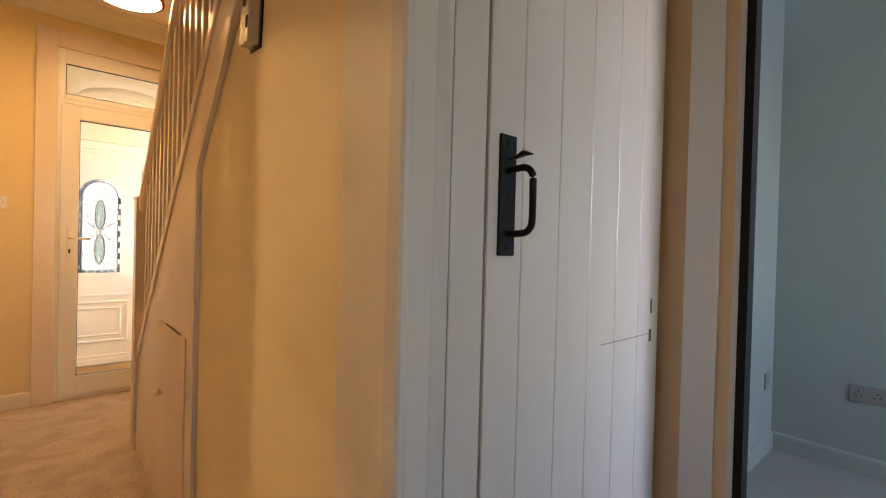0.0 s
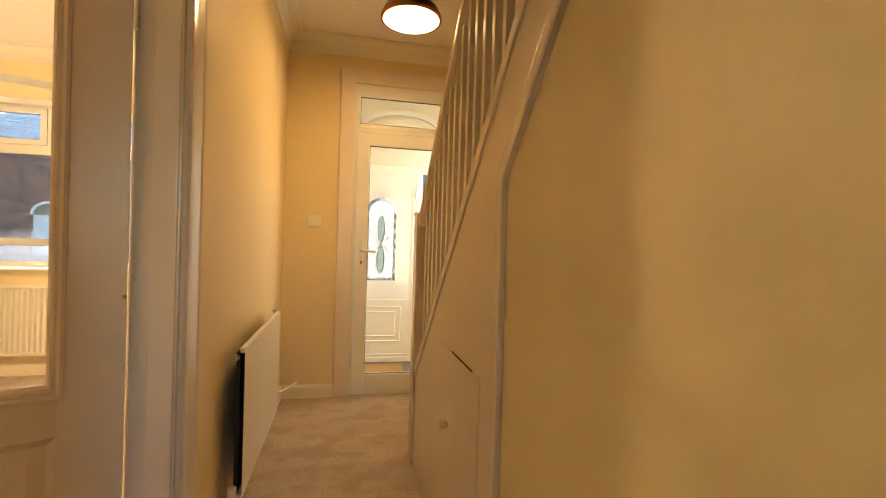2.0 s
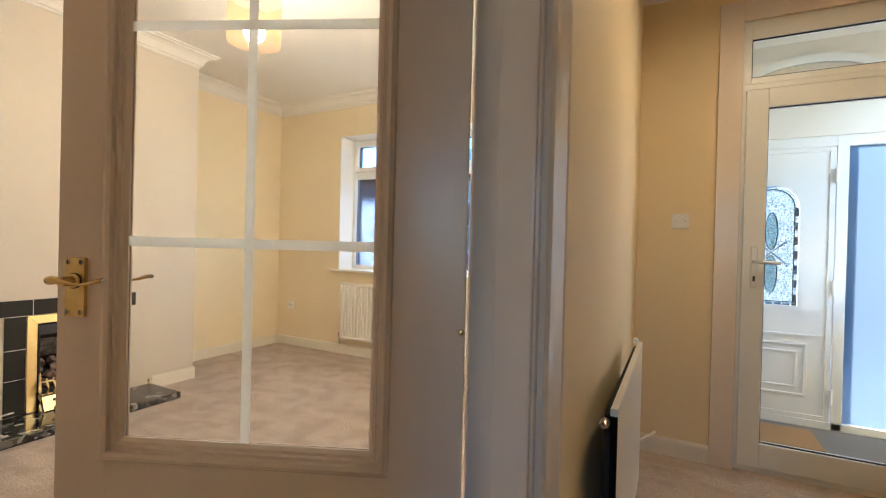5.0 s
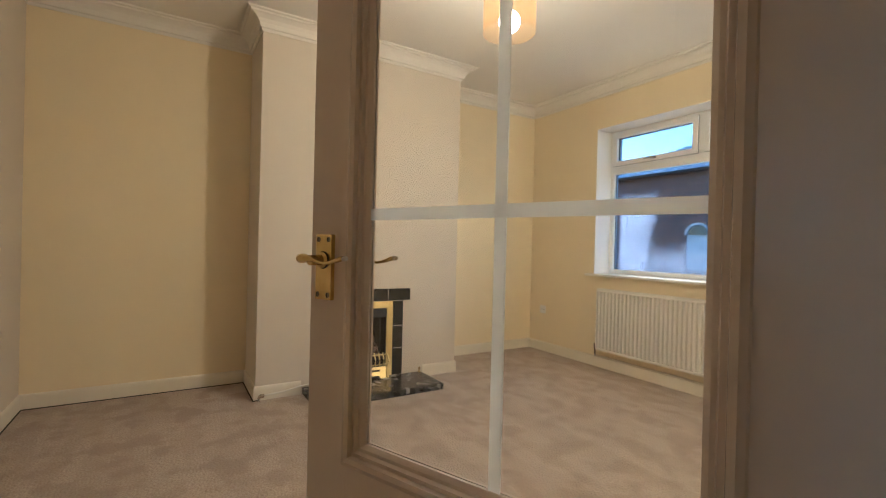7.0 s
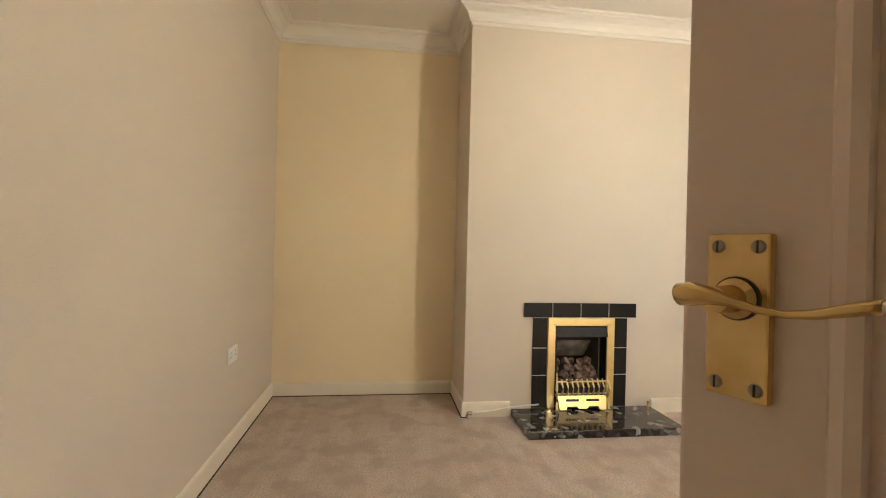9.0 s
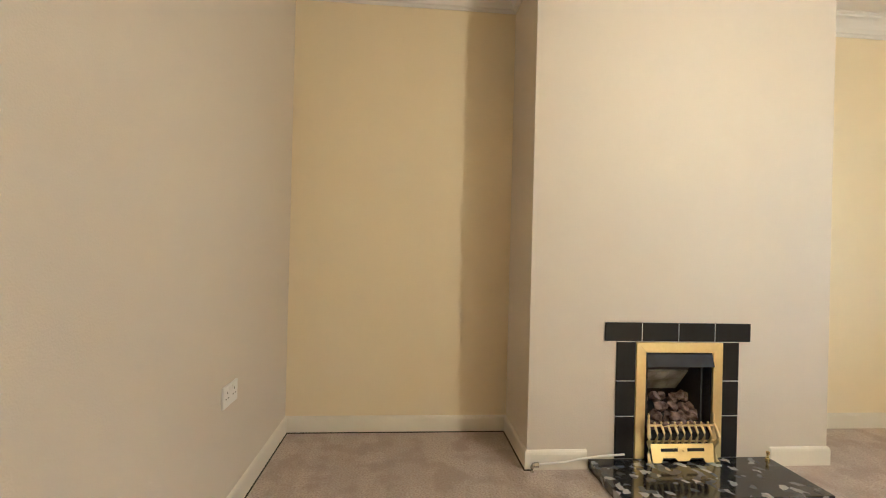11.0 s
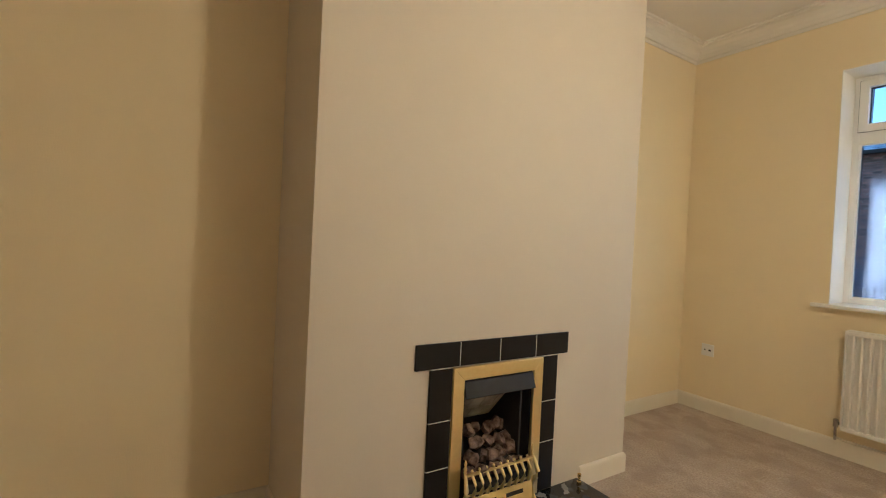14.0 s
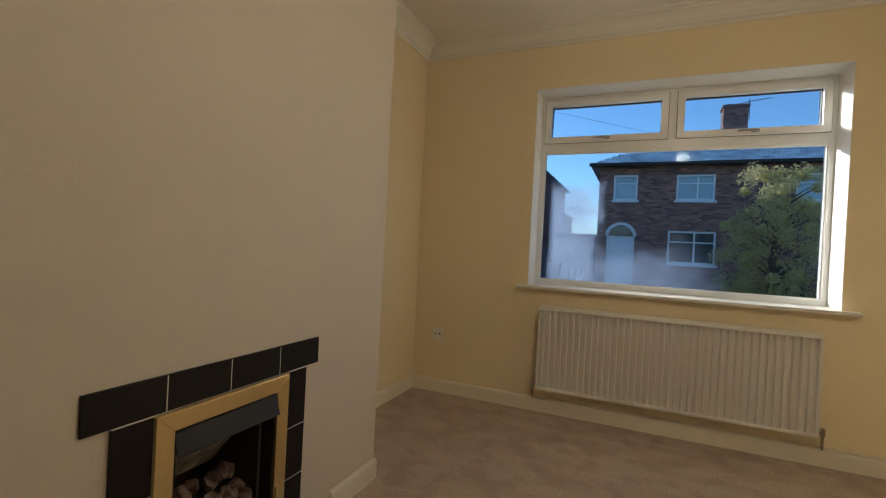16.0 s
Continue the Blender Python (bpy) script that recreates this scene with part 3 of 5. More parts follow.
def lever_set(face, s):
    """A brass plate with a scroll lever on one face of the door; s: the way out from it."""
    cx, cz = -0.671, 1.0735
    plate = part("handle_plate", boxes(((cx - 0.0180, face, cz - 0.051), (cx + 0.0180, face + s * 0.008, cz + 0.051))), M_BRASSW, door, "worn brass handle plate", 0.0015)
    for dx in (-0.0115, 0.0115):
        for dz in (-0.043, 0.043):
            bm = lathe(bmesh.new(), [(0.0001, s * 0.0095), (0.003, s * 0.0093), (0.0043, s * 0.0082), (0.0043, s * 0.006)], (cx + dx, face, cz + dz), 14, "y")
            part("screw", bm, M_SCREW, plate, "slotted screw")
            part("screw_slot", boxes(((cx + dx - 0.0006, face + s * 0.0090, cz + dz - 0.0036), (cx + dx + 0.0006, face + s * 0.0098, cz + dz + 0.0036))), M_DARK, plate)
    bm = lathe(bmesh.new(), [(0.0001, s * 0.006), (0.0125, s * 0.006), (0.0125, s * 0.011), (0.0085, s * 0.014), (0.0078, s * 0.034), (0.0001, s * 0.036)], (cx, face, cz + 0.011), 20, "y")
    part("handle_boss", bm, M_BRASSW, door, smooth=False)
    y = face + s * 0.036
    z = cz + 0.0125
    path = [(cx - 0.0215, y, z - 0.001), (cx - 0.0195, y, z), (cx - 0.012, y, z + 0.001), (cx - 0.001, y, z + 0.001), (cx + 0.011, y, z - 0.001), (cx + 0.024, y, z - 0.004), (cx + 0.037, y, z - 0.005), (cx + 0.050, y, z - 0.003), (cx + 0.067, y - s * 0.002, z + 0.002), (cx + 0.074, y - s * 0.002, z + 0.0035)]
    bm = tube(bmesh.new(), path, [0.004, 0.0078, 0.0084, 0.0058, 0.0034, 0.0025, 0.0024, 0.0030, 0.0040, 0.0038], 14, 0.9)
    lever = part("lever", bm, M_BRASSW, door, "scroll-shaped brass lever", smooth=True)
    part("lever_tip", lathe(bmesh.new(), [(0.0037, 0.0), (0.0039, 0.002), (0.0034, 0.007), (0.0005, 0.009)], (cx + 0.0738, y - s * 0.002, z + 0.0035), 12, "x"), M_STEEL, lever, "bright worn tip", smooth=True)
    part("boss_ring", lathe(bmesh.new(), [(0.0120, s * 0.0078), (0.0136, s * 0.0080), (0.0136, s * 0.0092), (0.0120, s * 0.0094), (0.0120, s * 0.0078)], (cx, face, cz + 0.011), 24, "y"), M_DARK, door, "dark ring round the handle boss")


lever_set(0.0, -1)
lever_set(DT, 1)
for z in (0.30, 1.75):
    part("hinge", tube(bmesh.new(), [(0.006, -0.002, z - 0.04), (0.006, -0.002, z + 0.04)], 0.005, 10), M_GLOSS, door, "painted-over hinge knuckle")
part("edge_plug", lathe(bmesh.new(), [(0.0005, -0.003), (0.004, -0.0025), (0.006, 0.002)], (-0.0055, 0.0, 1.020), 16, "y"), M_BRASSW, door, "small brown plug in the door edge")

# ---- front window ----
win = thing("window_1", "white plastic window with two top lights and a misted pane", "window")
win["kind"] = "structure"
FY0, FY1 = 5.245, 5.315
TRZ0, TRZ1 = 1.885, 1.965
MX0, MX1 = -2.062, -2.000
fr = 0.052


def rect_frame(x0, x1, z0, z1, w, y0, y1):
    return boxes(((x0, y0, z0), (x0 + w, y1, z1)), ((x1 - w, y0, z0), (x1, y1, z1)), ((x0 + w, y0, z0), (x1 - w, y1, z0 + w)), ((x0 + w, y0, z1 - w), (x1 - w, y1, z1)))


part("window_frame", rect_frame(WX0, WX1, WZ0, WZ1, 0.036, FY0, FY1), M_UPVC, win, bevel=0.004)
part("transom", boxes(((WX0 + 0.03, FY0 + 0.004, TRZ0), (WX1 - 0.03, FY1, TRZ1))), M_UPVC, win, bevel=0.004)
part("mullion", boxes(((MX0, FY0 + 0.002, TRZ1 - 0.01), (MX1, FY1, WZ1 - 0.03))), M_UPVC, win, bevel=0.004)
gl = part("pane", boxes(((WX0 + 0.02, 5.285, WZ0 + 0.03), (WX1 - 0.02, 5.289, TRZ0 + 0.01))), M_GLASS, win, "large misted pane")
gl.visible_shadow = False
part("gasket", rect_frame(WX0 + 0.034, WX1 - 0.034, WZ0 + 0.034, TRZ0 + 0.002, 0.008, 5.262, 5.284), M_DARK, win)
part("glazing_bead", rect_frame(WX0 + 0.030, WX1 - 0.030, WZ0 + 0.030, TRZ0 + 0.004, 0.014, 5.252, 5.270), M_UPVC, win, bevel=0.003)
for a, b in ((WX0 + 0.030, MX0 + 0.004), (MX1 - 0.004, WX1 - 0.030)):
    sash = part("sash", rect_frame(a, b, TRZ1 - 0.006, WZ1 - 0.030, 0.044, FY0 - 0.014, FY1 - 0.004), M_UPVC, win, "top-hung sash", 0.005)
    g = part("sash_pane", boxes(((a + 0.03, 5.283, TRZ1 + 0.02), (b - 0.03, 5.287, WZ1 - 0.06))), M_GLASS, sash)
    g.visible_shadow = False
    part("sash_gasket", rect_frame(a + 0.040, b - 0.040, TRZ1 + 0.034, WZ1 - 0.070, 0.006, 5.262, 5.282), M_DARK, sash)
    # grey ring draws the shadow line where sash meets frame
    part("sash_shadow_line", rect_frame(a - 0.004, b + 0.004, TRZ1 - 0.010, WZ1 - 0.026, 0.005, FY0 - 0.0015, FY0 + 0.006), M_GREYP, sash, "grey ring painting the shadow line round the sash")
    c = (a + b) / 2 + 0.03
    bm = boxes(((c - 0.02, FY0 - 0.028, TRZ1 + 0.008), (c + 0.02, FY0 - 0.014, TRZ1 + 0.026)))
    tube(bm, [(c + 0.0, FY0 - 0.040, TRZ1 + 0.016), (c - 0.05, FY0 - 0.044, TRZ1 + 0.018), (c - 0.10, FY0 - 0.040, TRZ1 + 0.014)], [0.009, 0.008, 0.006], 10)
    tube(bm, [(c, FY0 - 0.020, TRZ1 + 0.017), (c, FY0 - 0.042, TRZ1 + 0.017)], 0.008, 10)
    part("sash_handle", bm, M_STEEL, sash, "grey metal window handle")
part("window_sill", boxes(((WX0 - 0.075, YF - 0.055, WZ0 - 0.022), (WX1 + 0.075, YF - 0.0005, WZ0)), ((WX0 + 0.002, YF - 0.001, WZ0 - 0.021), (WX1 - 0.002, FY0 + 0.004, WZ0 - 0.0005))), M_TRIMW, win, "white painted window board", 0.006)
REV = 0.004
part("window_reveal", boxes(((WX0 - 0.001, YF + 0.001, WZ0), (WX0 + REV, FY0 + 0.02, WZ1)), ((WX1 - REV, YF + 0.001, WZ0), (WX1 + 0.001, FY0 + 0.02, WZ1)), ((WX0, YF + 0.001, WZ1 - REV), (WX1, FY0 + 0.02, WZ1 + 0.001))), M_TRIMW, win, "white painted plaster reveal")

# ---- radiators ----


def radiator(length, height, ribs, label, pitch_dark=True):
    """A panel radiator lying along x from 0, its front towards -y, its base at z 0."""
    r = thing("radiator", label, "radiator", group="radiators")
    bm = bmesh.new()
    n = ribs
    p = length / n
    prof = []
    if pitch_dark:
        for i in range(n):
            prof += [(i * p + 0.06 * p, -0.024), (i * p + 0.56 * p, -0.024), (i * p + 0.66 * p, -0.003), (i * p + 0.74 * p, 0.0), (i * p + 0.88 * p, 0.0), (i * p + 0.96 * p, -0.003)]
    prof = [(0, 0.0)] + [(x, -y) for x, y in prof] + [(length, 0.0)]
    a = [bm.verts.new((x, y, 0.022)) for x, y in prof]
    b = [bm.verts.new((x, y, height - 0.028)) for x, y in prof]
    for i in range(len(prof) - 1):
        bm.faces.new((a[i], a[i + 1], b[i + 1], b[i]))
    for ring in (a, b):
        lo = bm.verts.new((length, 0.018, ring[0].co.z))
        l2 = bm.verts.new((0, 0.018, ring[0].co.z))
        bm.faces.new([*ring, lo, l2])
    bmesh.ops.recalc_face_normals(bm, faces=bm.faces)
    part("front_panel", bm, M_RAD, r, smooth=False)
    part("top_seam", boxes(((0, -0.001, height - 0.030), (length, 0.019, height - 0.008))), M_RAD, r, bevel=0.006)
    part("bottom_seam", boxes(((0, -0.001, 0), (length, 0.019, 0.024))), M_RAD, r, bevel=0.006)
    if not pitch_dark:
        # dark block paints the shaded gap between panel and wall
        part("shade_block", boxes(((0.012, 0.019, 0.02), (length - 0.012, 0.034, height - 0.03))), M_DARK, r, "dark block painting the shade behind the panel")
        return r
    part("back_panel", boxes(((0.005, 0.048, 0.01), (length - 0.005, 0.058, height - 0.02))), M_RAD, r)
    part("side_panel", boxes(((-0.003, 0.002, 0.02), (0.004, 0.058, height - 0.006))), M_RAD, r)
    part("side_panel", boxes(((length - 0.004, 0.002, 0.02), (length + 0.003, 0.058, height - 0.006))), M_RAD, r)
    grille = bmesh.new()
    for k in range(4):
        box(grille, (0.004, 0.004 + k * 0.014, height - 0.010), (length - 0.004, 0.012 + k * 0.014, height - 0.001))
    for k in range(int(length / 0.04)):
        box(grille, (0.02 + k * 0.04, 0.003, height - 0.011), (0.026 + k * 0.04, 0.056, height - 0.004))
    part("top_grille", grille, M_RAD, r)
    return r


rad = radiator(1.572, 0.582, 40, "white ribbed panel radiator on the wall below the window")
rad.matrix_world = pose(-2.810, 4.937, 0.180)


def valve(r, x, z, side):
    bm = bmesh.new()
    tube(bm, [(x, 0.03, -0.068), (x, 0.03, z + 0.01)], 0.0075, 10)
    lathe(bm, [(0.001, z - 0.012), (0.013, z - 0.012), (0.013, z + 0.03), (0.008, z + 0.034), (0.001, z + 0.034)], (x, 0.03, 0), 14)
    tube(bm, [(x, 0.03, z + 0.01), (x - side * 0.03, 0.03, z + 0.01)], 0.009, 10)
    part("valve", bm, M_STEEL, r, "metal lockshield valve and pipe")


valve(rad, -0.028, 0.02, -1)
valve(rad, 1.572 + 0.028, 0.02, 1)
bm = tube(bmesh.new(), [(-0.028, 0.03, -0.060), (-0.028, 0.074, -0.068), (0.02, 0.082, -0.0725), (1.54, 0.082, -0.0725)], 0.006, 8)
tube(bm, [(1.600, 0.03, -0.060), (1.600, 0.074, -0.068), (1.64, 0.082, -0.0725), (2.62, 0.082, -0.0725)], 0.006, 8)
part("feed_pipe", bm, M_SKIRT, rad, "painted pipe along the top of the skirting", smooth=True)

hrad = radiator(0.96, 0.60, 20, "white flat panel radiator on the hall wall", False)
hrad.matrix_world = pose(0.150, 2.49, 0.175, 0, 0, 90)
bm = bmesh.new()
tube(bm, [(-0.028, 0.03, -0.17), (-0.028, 0.03, 0.03), (0.0, 0.03, 0.03)], 0.0075, 10)
lathe(bm, [(0.001, -0.01), (0.015, -0.01), (0.017, 0.0), (0.017, 0.045), (0.012, 0.05), (0.001, 0.05)], (-0.028, 0.03, 0.02), 16)
part("valve", bm, M_UPVC, hrad, "white radiator valve")
bm = lathe(bmesh.new(), [(0.001, -0.03), (0.008, -0.03), (0.012, -0.02), (0.012, 0.0), (0.001, 0.002)], (0.0, 0.03, 0.555), 14, "x")
part("air_vent", bm, M_STEEL, hrad, "bleed plug")
bm = lathe(bmesh.new(), [(0.001, 0.96), (0.012, 0.96), (0.012, 0.985), (0.001, 0.987)], (0.0, 0.03, 0.59), 14, "x")
part("end_plug", bm, M_UPVC, hrad)

# ---- fireplace ----
sur = thing("fireplace_surround", "fireplace surround of black ceramic tiles on the chimney breast", "fireplace")
part("grout_bed", boxes(((XB - 0.01, 2.412, 0.6655), (XB + 0.0085, 3.214, 0.761)), ((XB - 0.01, 2.477, 0.052), (XB + 0.0085, 2.578, 0.6655)), ((XB - 0.01, 3.058, 0.052), (XB + 0.0085, 3.150, 0.6655))), M_GROUT, sur)
for i in range(4):
    part("tile", boxes(((XB, 2.410 + i * 0.2025, 0.6665), (XB + 0.010, 2.410 + i * 0.2025 + 0.1985, 0.7635))), M_TILE, sur, bevel=0.0015)
for y0, y1 in ((2.475, 2.577), (3.060, 3.152)):
    for z0, z1 in ((0.052, 0.270), (0.2745, 0.4555), (0.460, 0.662)):
        part("tile", boxes(((XB, y0, z0), (XB + 0.010, y1, z1))), M_TILE, sur, bevel=0.0015)

fire = thing("gas_fire", "inset coal-effect gas fire with brass trim and basket", "gas fire")
BY0, BY1, BZ = 2.579, 3.057, 0.661


def mitred(y0, y1, z1, w, x0, x1):
    """The two uprights and the head of a frame, mitred."""
    out = []
    for pts in ([(y0, 0.052), (y0 + w, 0.052), (y0 + w, z1 - w), (y0, z1)], [(y1, 0.052), (y1, z1), (y1 - w, z1 - w), (y1 - w, 0.052)], [(y0, z1), (y0 + w, z1 - w), (y1 - w, z1 - w), (y1, z1)]):
        out.append(prism(pts, "x", x0, x1))
    return out


for bm in mitred(BY0, BY1, BZ, 0.053, XB + 0.002, XB + 0.018):
    part("trim", bm, M_BRASS, fire, "polished brass trim", 0.003)
part("firebox", boxes(((XB - 0.30, FO0, 0.05), (XB - 0.29, FO1, FZ)), ((XB - 0.30, FO0 - 0.004, 0.05), (XB, FO0 + 0.004, FZ)), ((XB - 0.30, FO1 - 0.004, 0.05), (XB, FO1 + 0.004, FZ)), ((XB - 0.30, FO0, 0.046), (XB, FO1, 0.054)), ((XB - 0.30, FO0, FZ - 0.006), (XB, FO1, FZ + 0.002))), M_SOOT, fire, "sooty black firebox")
hood = prism([(XB - 0.005, FZ - 0.006), (XB - 0.004, FZ - 0.030), (XB + 0.030, FZ - 0.075), (XB + 0.032, FZ - 0.072), (XB + 0.012, FZ - 0.012), (XB + 0.004, FZ - 0.004)], "y", FO0 + 0.006, FO1 - 0.006)
part("hood", hood, M_BLACKM, fire, "black metal canopy", 0.001)
back = part("fire_back", prism([(XB - 0.28, 0.06), (XB - 0.25, 0.06), (XB - 0.21, 0.36), (XB - 0.05, 0.545), (XB - 0.07, 0.56), (XB - 0.24, 0.37)], "y", FO0 + 0.03, FO1 - 0.07), M_SOOT, fire)
for row, (xa, za, xb, zb) in enumerate(((XB - 0.21, 0.36, XB - 0.155, 0.4236), (XB - 0.152, 0.427, XB - 0.098, 0.4895))):
    n = 4
    w = (FO1 - FO0 - 0.10) / n
    for k in range(n + 1):
        y0 = max(FO0 + 0.03, FO0 + 0.03 + (k - 0.5 * (row % 2)) * w)
        y1 = min(FO1 - 0.07, FO0 + 0.03 + (k + 1 - 0.5 * (row % 2)) * w)
        if y1 - y0 > 0.02:
            part("fire_brick", prism([(xa, za), (xb, zb), (xb + 0.006, zb - 0.006), (xa + 0.006, za - 0.006)], "y", y0 + 0.002, y1 - 0.002), M_FBRICK, fire)
part("side_cheek", prism([(XB - 0.25, 0.06), (XB - 0.01, 0.06), (XB - 0.01, 0.55), (XB - 0.05, 0.56), (XB - 0.21, 0.36)], "y", FO1 - 0.055, FO1 - 0.045), M_SOOT, fire)
part("side_cheek", prism([(XB - 0.25, 0.06), (XB - 0.01, 0.06), (XB - 0.01, 0.55), (XB - 0.05, 0.56), (XB - 0.21, 0.36)], "y", FO0 + 0.018, FO0 + 0.028), M_SOOT, fire)
part("coal_bed", prism([(XB - 0.22, 0.06), (XB + 0.045, 0.06), (XB + 0.045, 0.20), (XB - 0.21, 0.30)], "y", FO0 + 0.02, FO1 - 0.04), M_SOOT, fire)
M_COAL = mat("ash_coated_coal", (0.050, 0.026, 0.020), 0.9, var=1.0, scale=22, tone=(0.38, 0.26, 0.20), bump=0.8, bscale=60)
rng = random.Random(4)


def lump(size):
    bm = bmesh.new()
    bmesh.ops.create_cube(bm, size=1.0)
    bmesh.ops.subdivide_edges(bm, edges=bm.edges, cuts=1, use_grid_fill=True)
    for v in bm.verts:
        v.co = Vector([c * s * rng.uniform(0.72, 1.10) for c, s in zip(v.co, size)])
        v.co *= 0.86 if v.co.length > max(size) * 0.62 else 1.0
    return bm


coal_meshes = [mesh_of("coal", lump((rng.uniform(0.030, 0.052), rng.uniform(0.026, 0.044), rng.uniform(0.038, 0.066))), M_COAL) for _ in range(6)]
for row in range(4):
    for k in range(6):
        c = new("coal", coal_meshes[rng.randrange(6)])
        c.parent = fire
        x = XB + 0.018 - row * 0.052 + rng.uniform(-0.014, 0.014)
        y = FO0 + 0.060 + k * 0.053 + (row % 2) * 0.02 + rng.uniform(-0.014, 0.014)
        c.matrix_world = pose(x, min(y, FO1 - 0.07), 0.222 + row * 0.034 + rng.uniform(-0.006, 0.012), rng.uniform(0, 360), rng.uniform(0, 360), rng.uniform(0, 360))

# brass basket front and ash cover
XF = XB + 0.058
for k in range(9):
    y = 2.672 + k * 0.0365
    bar = tube(bmesh.new(), [(XF - 0.018, y, 0.238), (XF - 0.010, y, 0.228), (XF + 0.010, y, 0.206), (XF + 0.012, y, 0.188), (XF, y, 0.164), (XF - 0.004, y, 0.152)], [0.0045, 0.0065, 0.0055, 0.0045, 0.0070, 0.0080], 8)
    part("basket_bar", bar, M_BRASS, fire, smooth=True)
    part("bar_knob", lathe(bmesh.new(), [(0.0005, 0.014), (0.005, 0.011), (0.006, 0.005), (0.003, 0.0), (0.0005, -0.002)], (XF - 0.018, y, 0.242), 10), M_BRASS, fire, smooth=True)
for z in (0.236, 0.156):
    part("basket_rail", boxes(((XF - 0.024, 2.640, z - 0.005), (XF - 0.010, 2.996, z + 0.004))), M_BRASS, fire, bevel=0.002)
for y, s in ((2.640, -1), (2.996, 1)):
    bm = tube(bmesh.new(), [(XF - 0.02, y, 0.248), (XF - 0.004, y + s * 0.006, 0.221), (XF + 0.008, y + s * 0.010, 0.186), (XF, y + s * 0.006, 0.156), (XF - 0.012, y, 0.136), (XF - 0.010, y, 0.090), (XF + 0.004, y + s * 0.004, 0.062), (XF + 0.010, y + s * 0.006, 0.053)], [0.006, 0.008, 0.010, 0.012, 0.009, 0.008, 0.009, 0.011], 10)
    part("basket_leg", bm, M_BRASS, fire, smooth=True)
    part("finial", lathe(bmesh.new(), [(0.0005, 0.052), (0.003, 0.045), (0.0065, 0.034), (0.004, 0.024), (0.008, 0.014), (0.005, 0.004), (0.008, 0.0), (0.0005, -0.004)], (XF - 0.02, y, 0.248), 12), M_BRASS, fire, smooth=True)


def tilted(pts):
    """The ash cover's plate: (y, z) outlines leaning a little back."""
    bm = bmesh.new()
    vs = [[bm.verts.new((XF + 0.012 + d - (z - 0.053) * 0.25, y, z)) for y, z in pts] for d in (0.0, -0.004)]
    bm.faces.new(vs[0])
    bm.faces.new(vs[1][::-1])
    for i in range(len(pts)):
        j = (i + 1) % len(pts)
        bm.faces.new((vs[0][i], vs[0][j], vs[1][j], vs[1][i]))
    bmesh.ops.recalc_face_normals(bm, faces=bm.faces)
    return bm


outline = [(2.652, 0.053), (2.700, 0.053), (2.708, 0.075), (2.775, 0.075), (2.788, 0.060), (2.848, 0.060), (2.861, 0.075), (2.928, 0.075), (2.936, 0.053), (2.984, 0.053), (2.990, 0.142), (2.646, 0.142)]
cover = part("ash_cover", tilted(outline), M_BRASS, fire, "polished brass ash cover with slots", 0.001)
for y0, y1 in ((2.700, 2.792), (2.844, 2.936)):
    part("slot", tilted([(y0, 0.106), (y1, 0.106), (y1, 0.121), (y0, 0.121)]), M_DARK, cover).location.x += 0.0006
part("knob", lathe(bmesh.new(), [(0.0005, 0.012), (0.006, 0.010), (0.007, 0.004), (0.004, 0.0)], (XF + 0.002, 2.818, 0.114), 12, "x"), M_BRASS, cover)

hearth = thing("hearth", "black polished marble hearth slab with pale fossil flecks", "hearth", bm=boxes(((XB + 0.001, 2.336, 0.0), (-2.936, 3.334, 0.048))), material=M_HEARTH, bevel=0.004)

pipe = thing("gas_pipe", "white painted gas pipe along the skirting to the hearth", "pipe")
part("tube", tube(bmesh.new(), [(XB + 0.030, 2.055, 0.036), (XB + 0.030, 2.10, 0.040), (XB + 0.030, 2.20, 0.046), (XB + 0.032, 2.30, 0.066), (XB + 0.030, 2.40, 0.076), (XB + 0.024, 2.52, 0.080)], 0.0055, 10), M_TRIMW, pipe, smooth=True)
part("elbow", tube(bmesh.new(), [(XB + 0.030, 2.062, 0.036), (XB + 0.030, 2.035, 0.036), (XB + 0.030, 2.030, 0.020), (XB + 0.030, 2.030, 0.0)], 0.010, 10), M_STEEL, pipe, "metal elbow fitting")
part("nut", lathe(bmesh.new(), [(0.001, -0.012), (0.013, -0.012), (0.013, 0.012), (0.001, 0.012)], (XB + 0.030, 2.052, 0.036), 6, "y"), M_STEEL, pipe)
tap = thing("gas_tap", "small brass gas tap on the hearth edge", "tap", bm=lathe(bmesh.new(), [(0.0005, 0.0), (0.011, 0.0), (0.011, 0.010), (0.006, 0.014), (0.006, 0.030), (0.009, 0.034), (0.009, 0.046), (0.0005, 0.050)], (XB + 0.045, 3.300, 0.048), 12), material=M_BRASSW)

# ---- sockets and switches ----


def wall_plate(name, label, category, w, h, at, holes=(), rockers=(), group="", finish=None):
    """A white plate in the plane y = 0, facing -y, centred on its origin."""
    t = thing(name, label, category, at, group)
    part("plate", boxes(((-w / 2, -0.009, -h / 2), (w / 2, 0, h / 2))), finish or M_PLASTIC, t, bevel=0.003)
    for x, z, a, b in holes:
        part("socket_hole", boxes(((x - a / 2, -0.0098, z - b / 2), (x + a / 2, -0.0085, z + b / 2))), M_DARK, t)
    for x, z, a, b in rockers:
        part("rocker", boxes(((x - a / 2, -0.0125, z - b / 2), (x + a / 2, -0.008, z + b / 2))), M_PLASTIC, t, bevel=0.001)
    return t


def pins(cx):
    return [(cx, 0.014, 0.004, 0.009), (cx - 0.011, -0.008, 0.008, 0.004), (cx + 0.011, -0.008, 0.008, 0.004)]


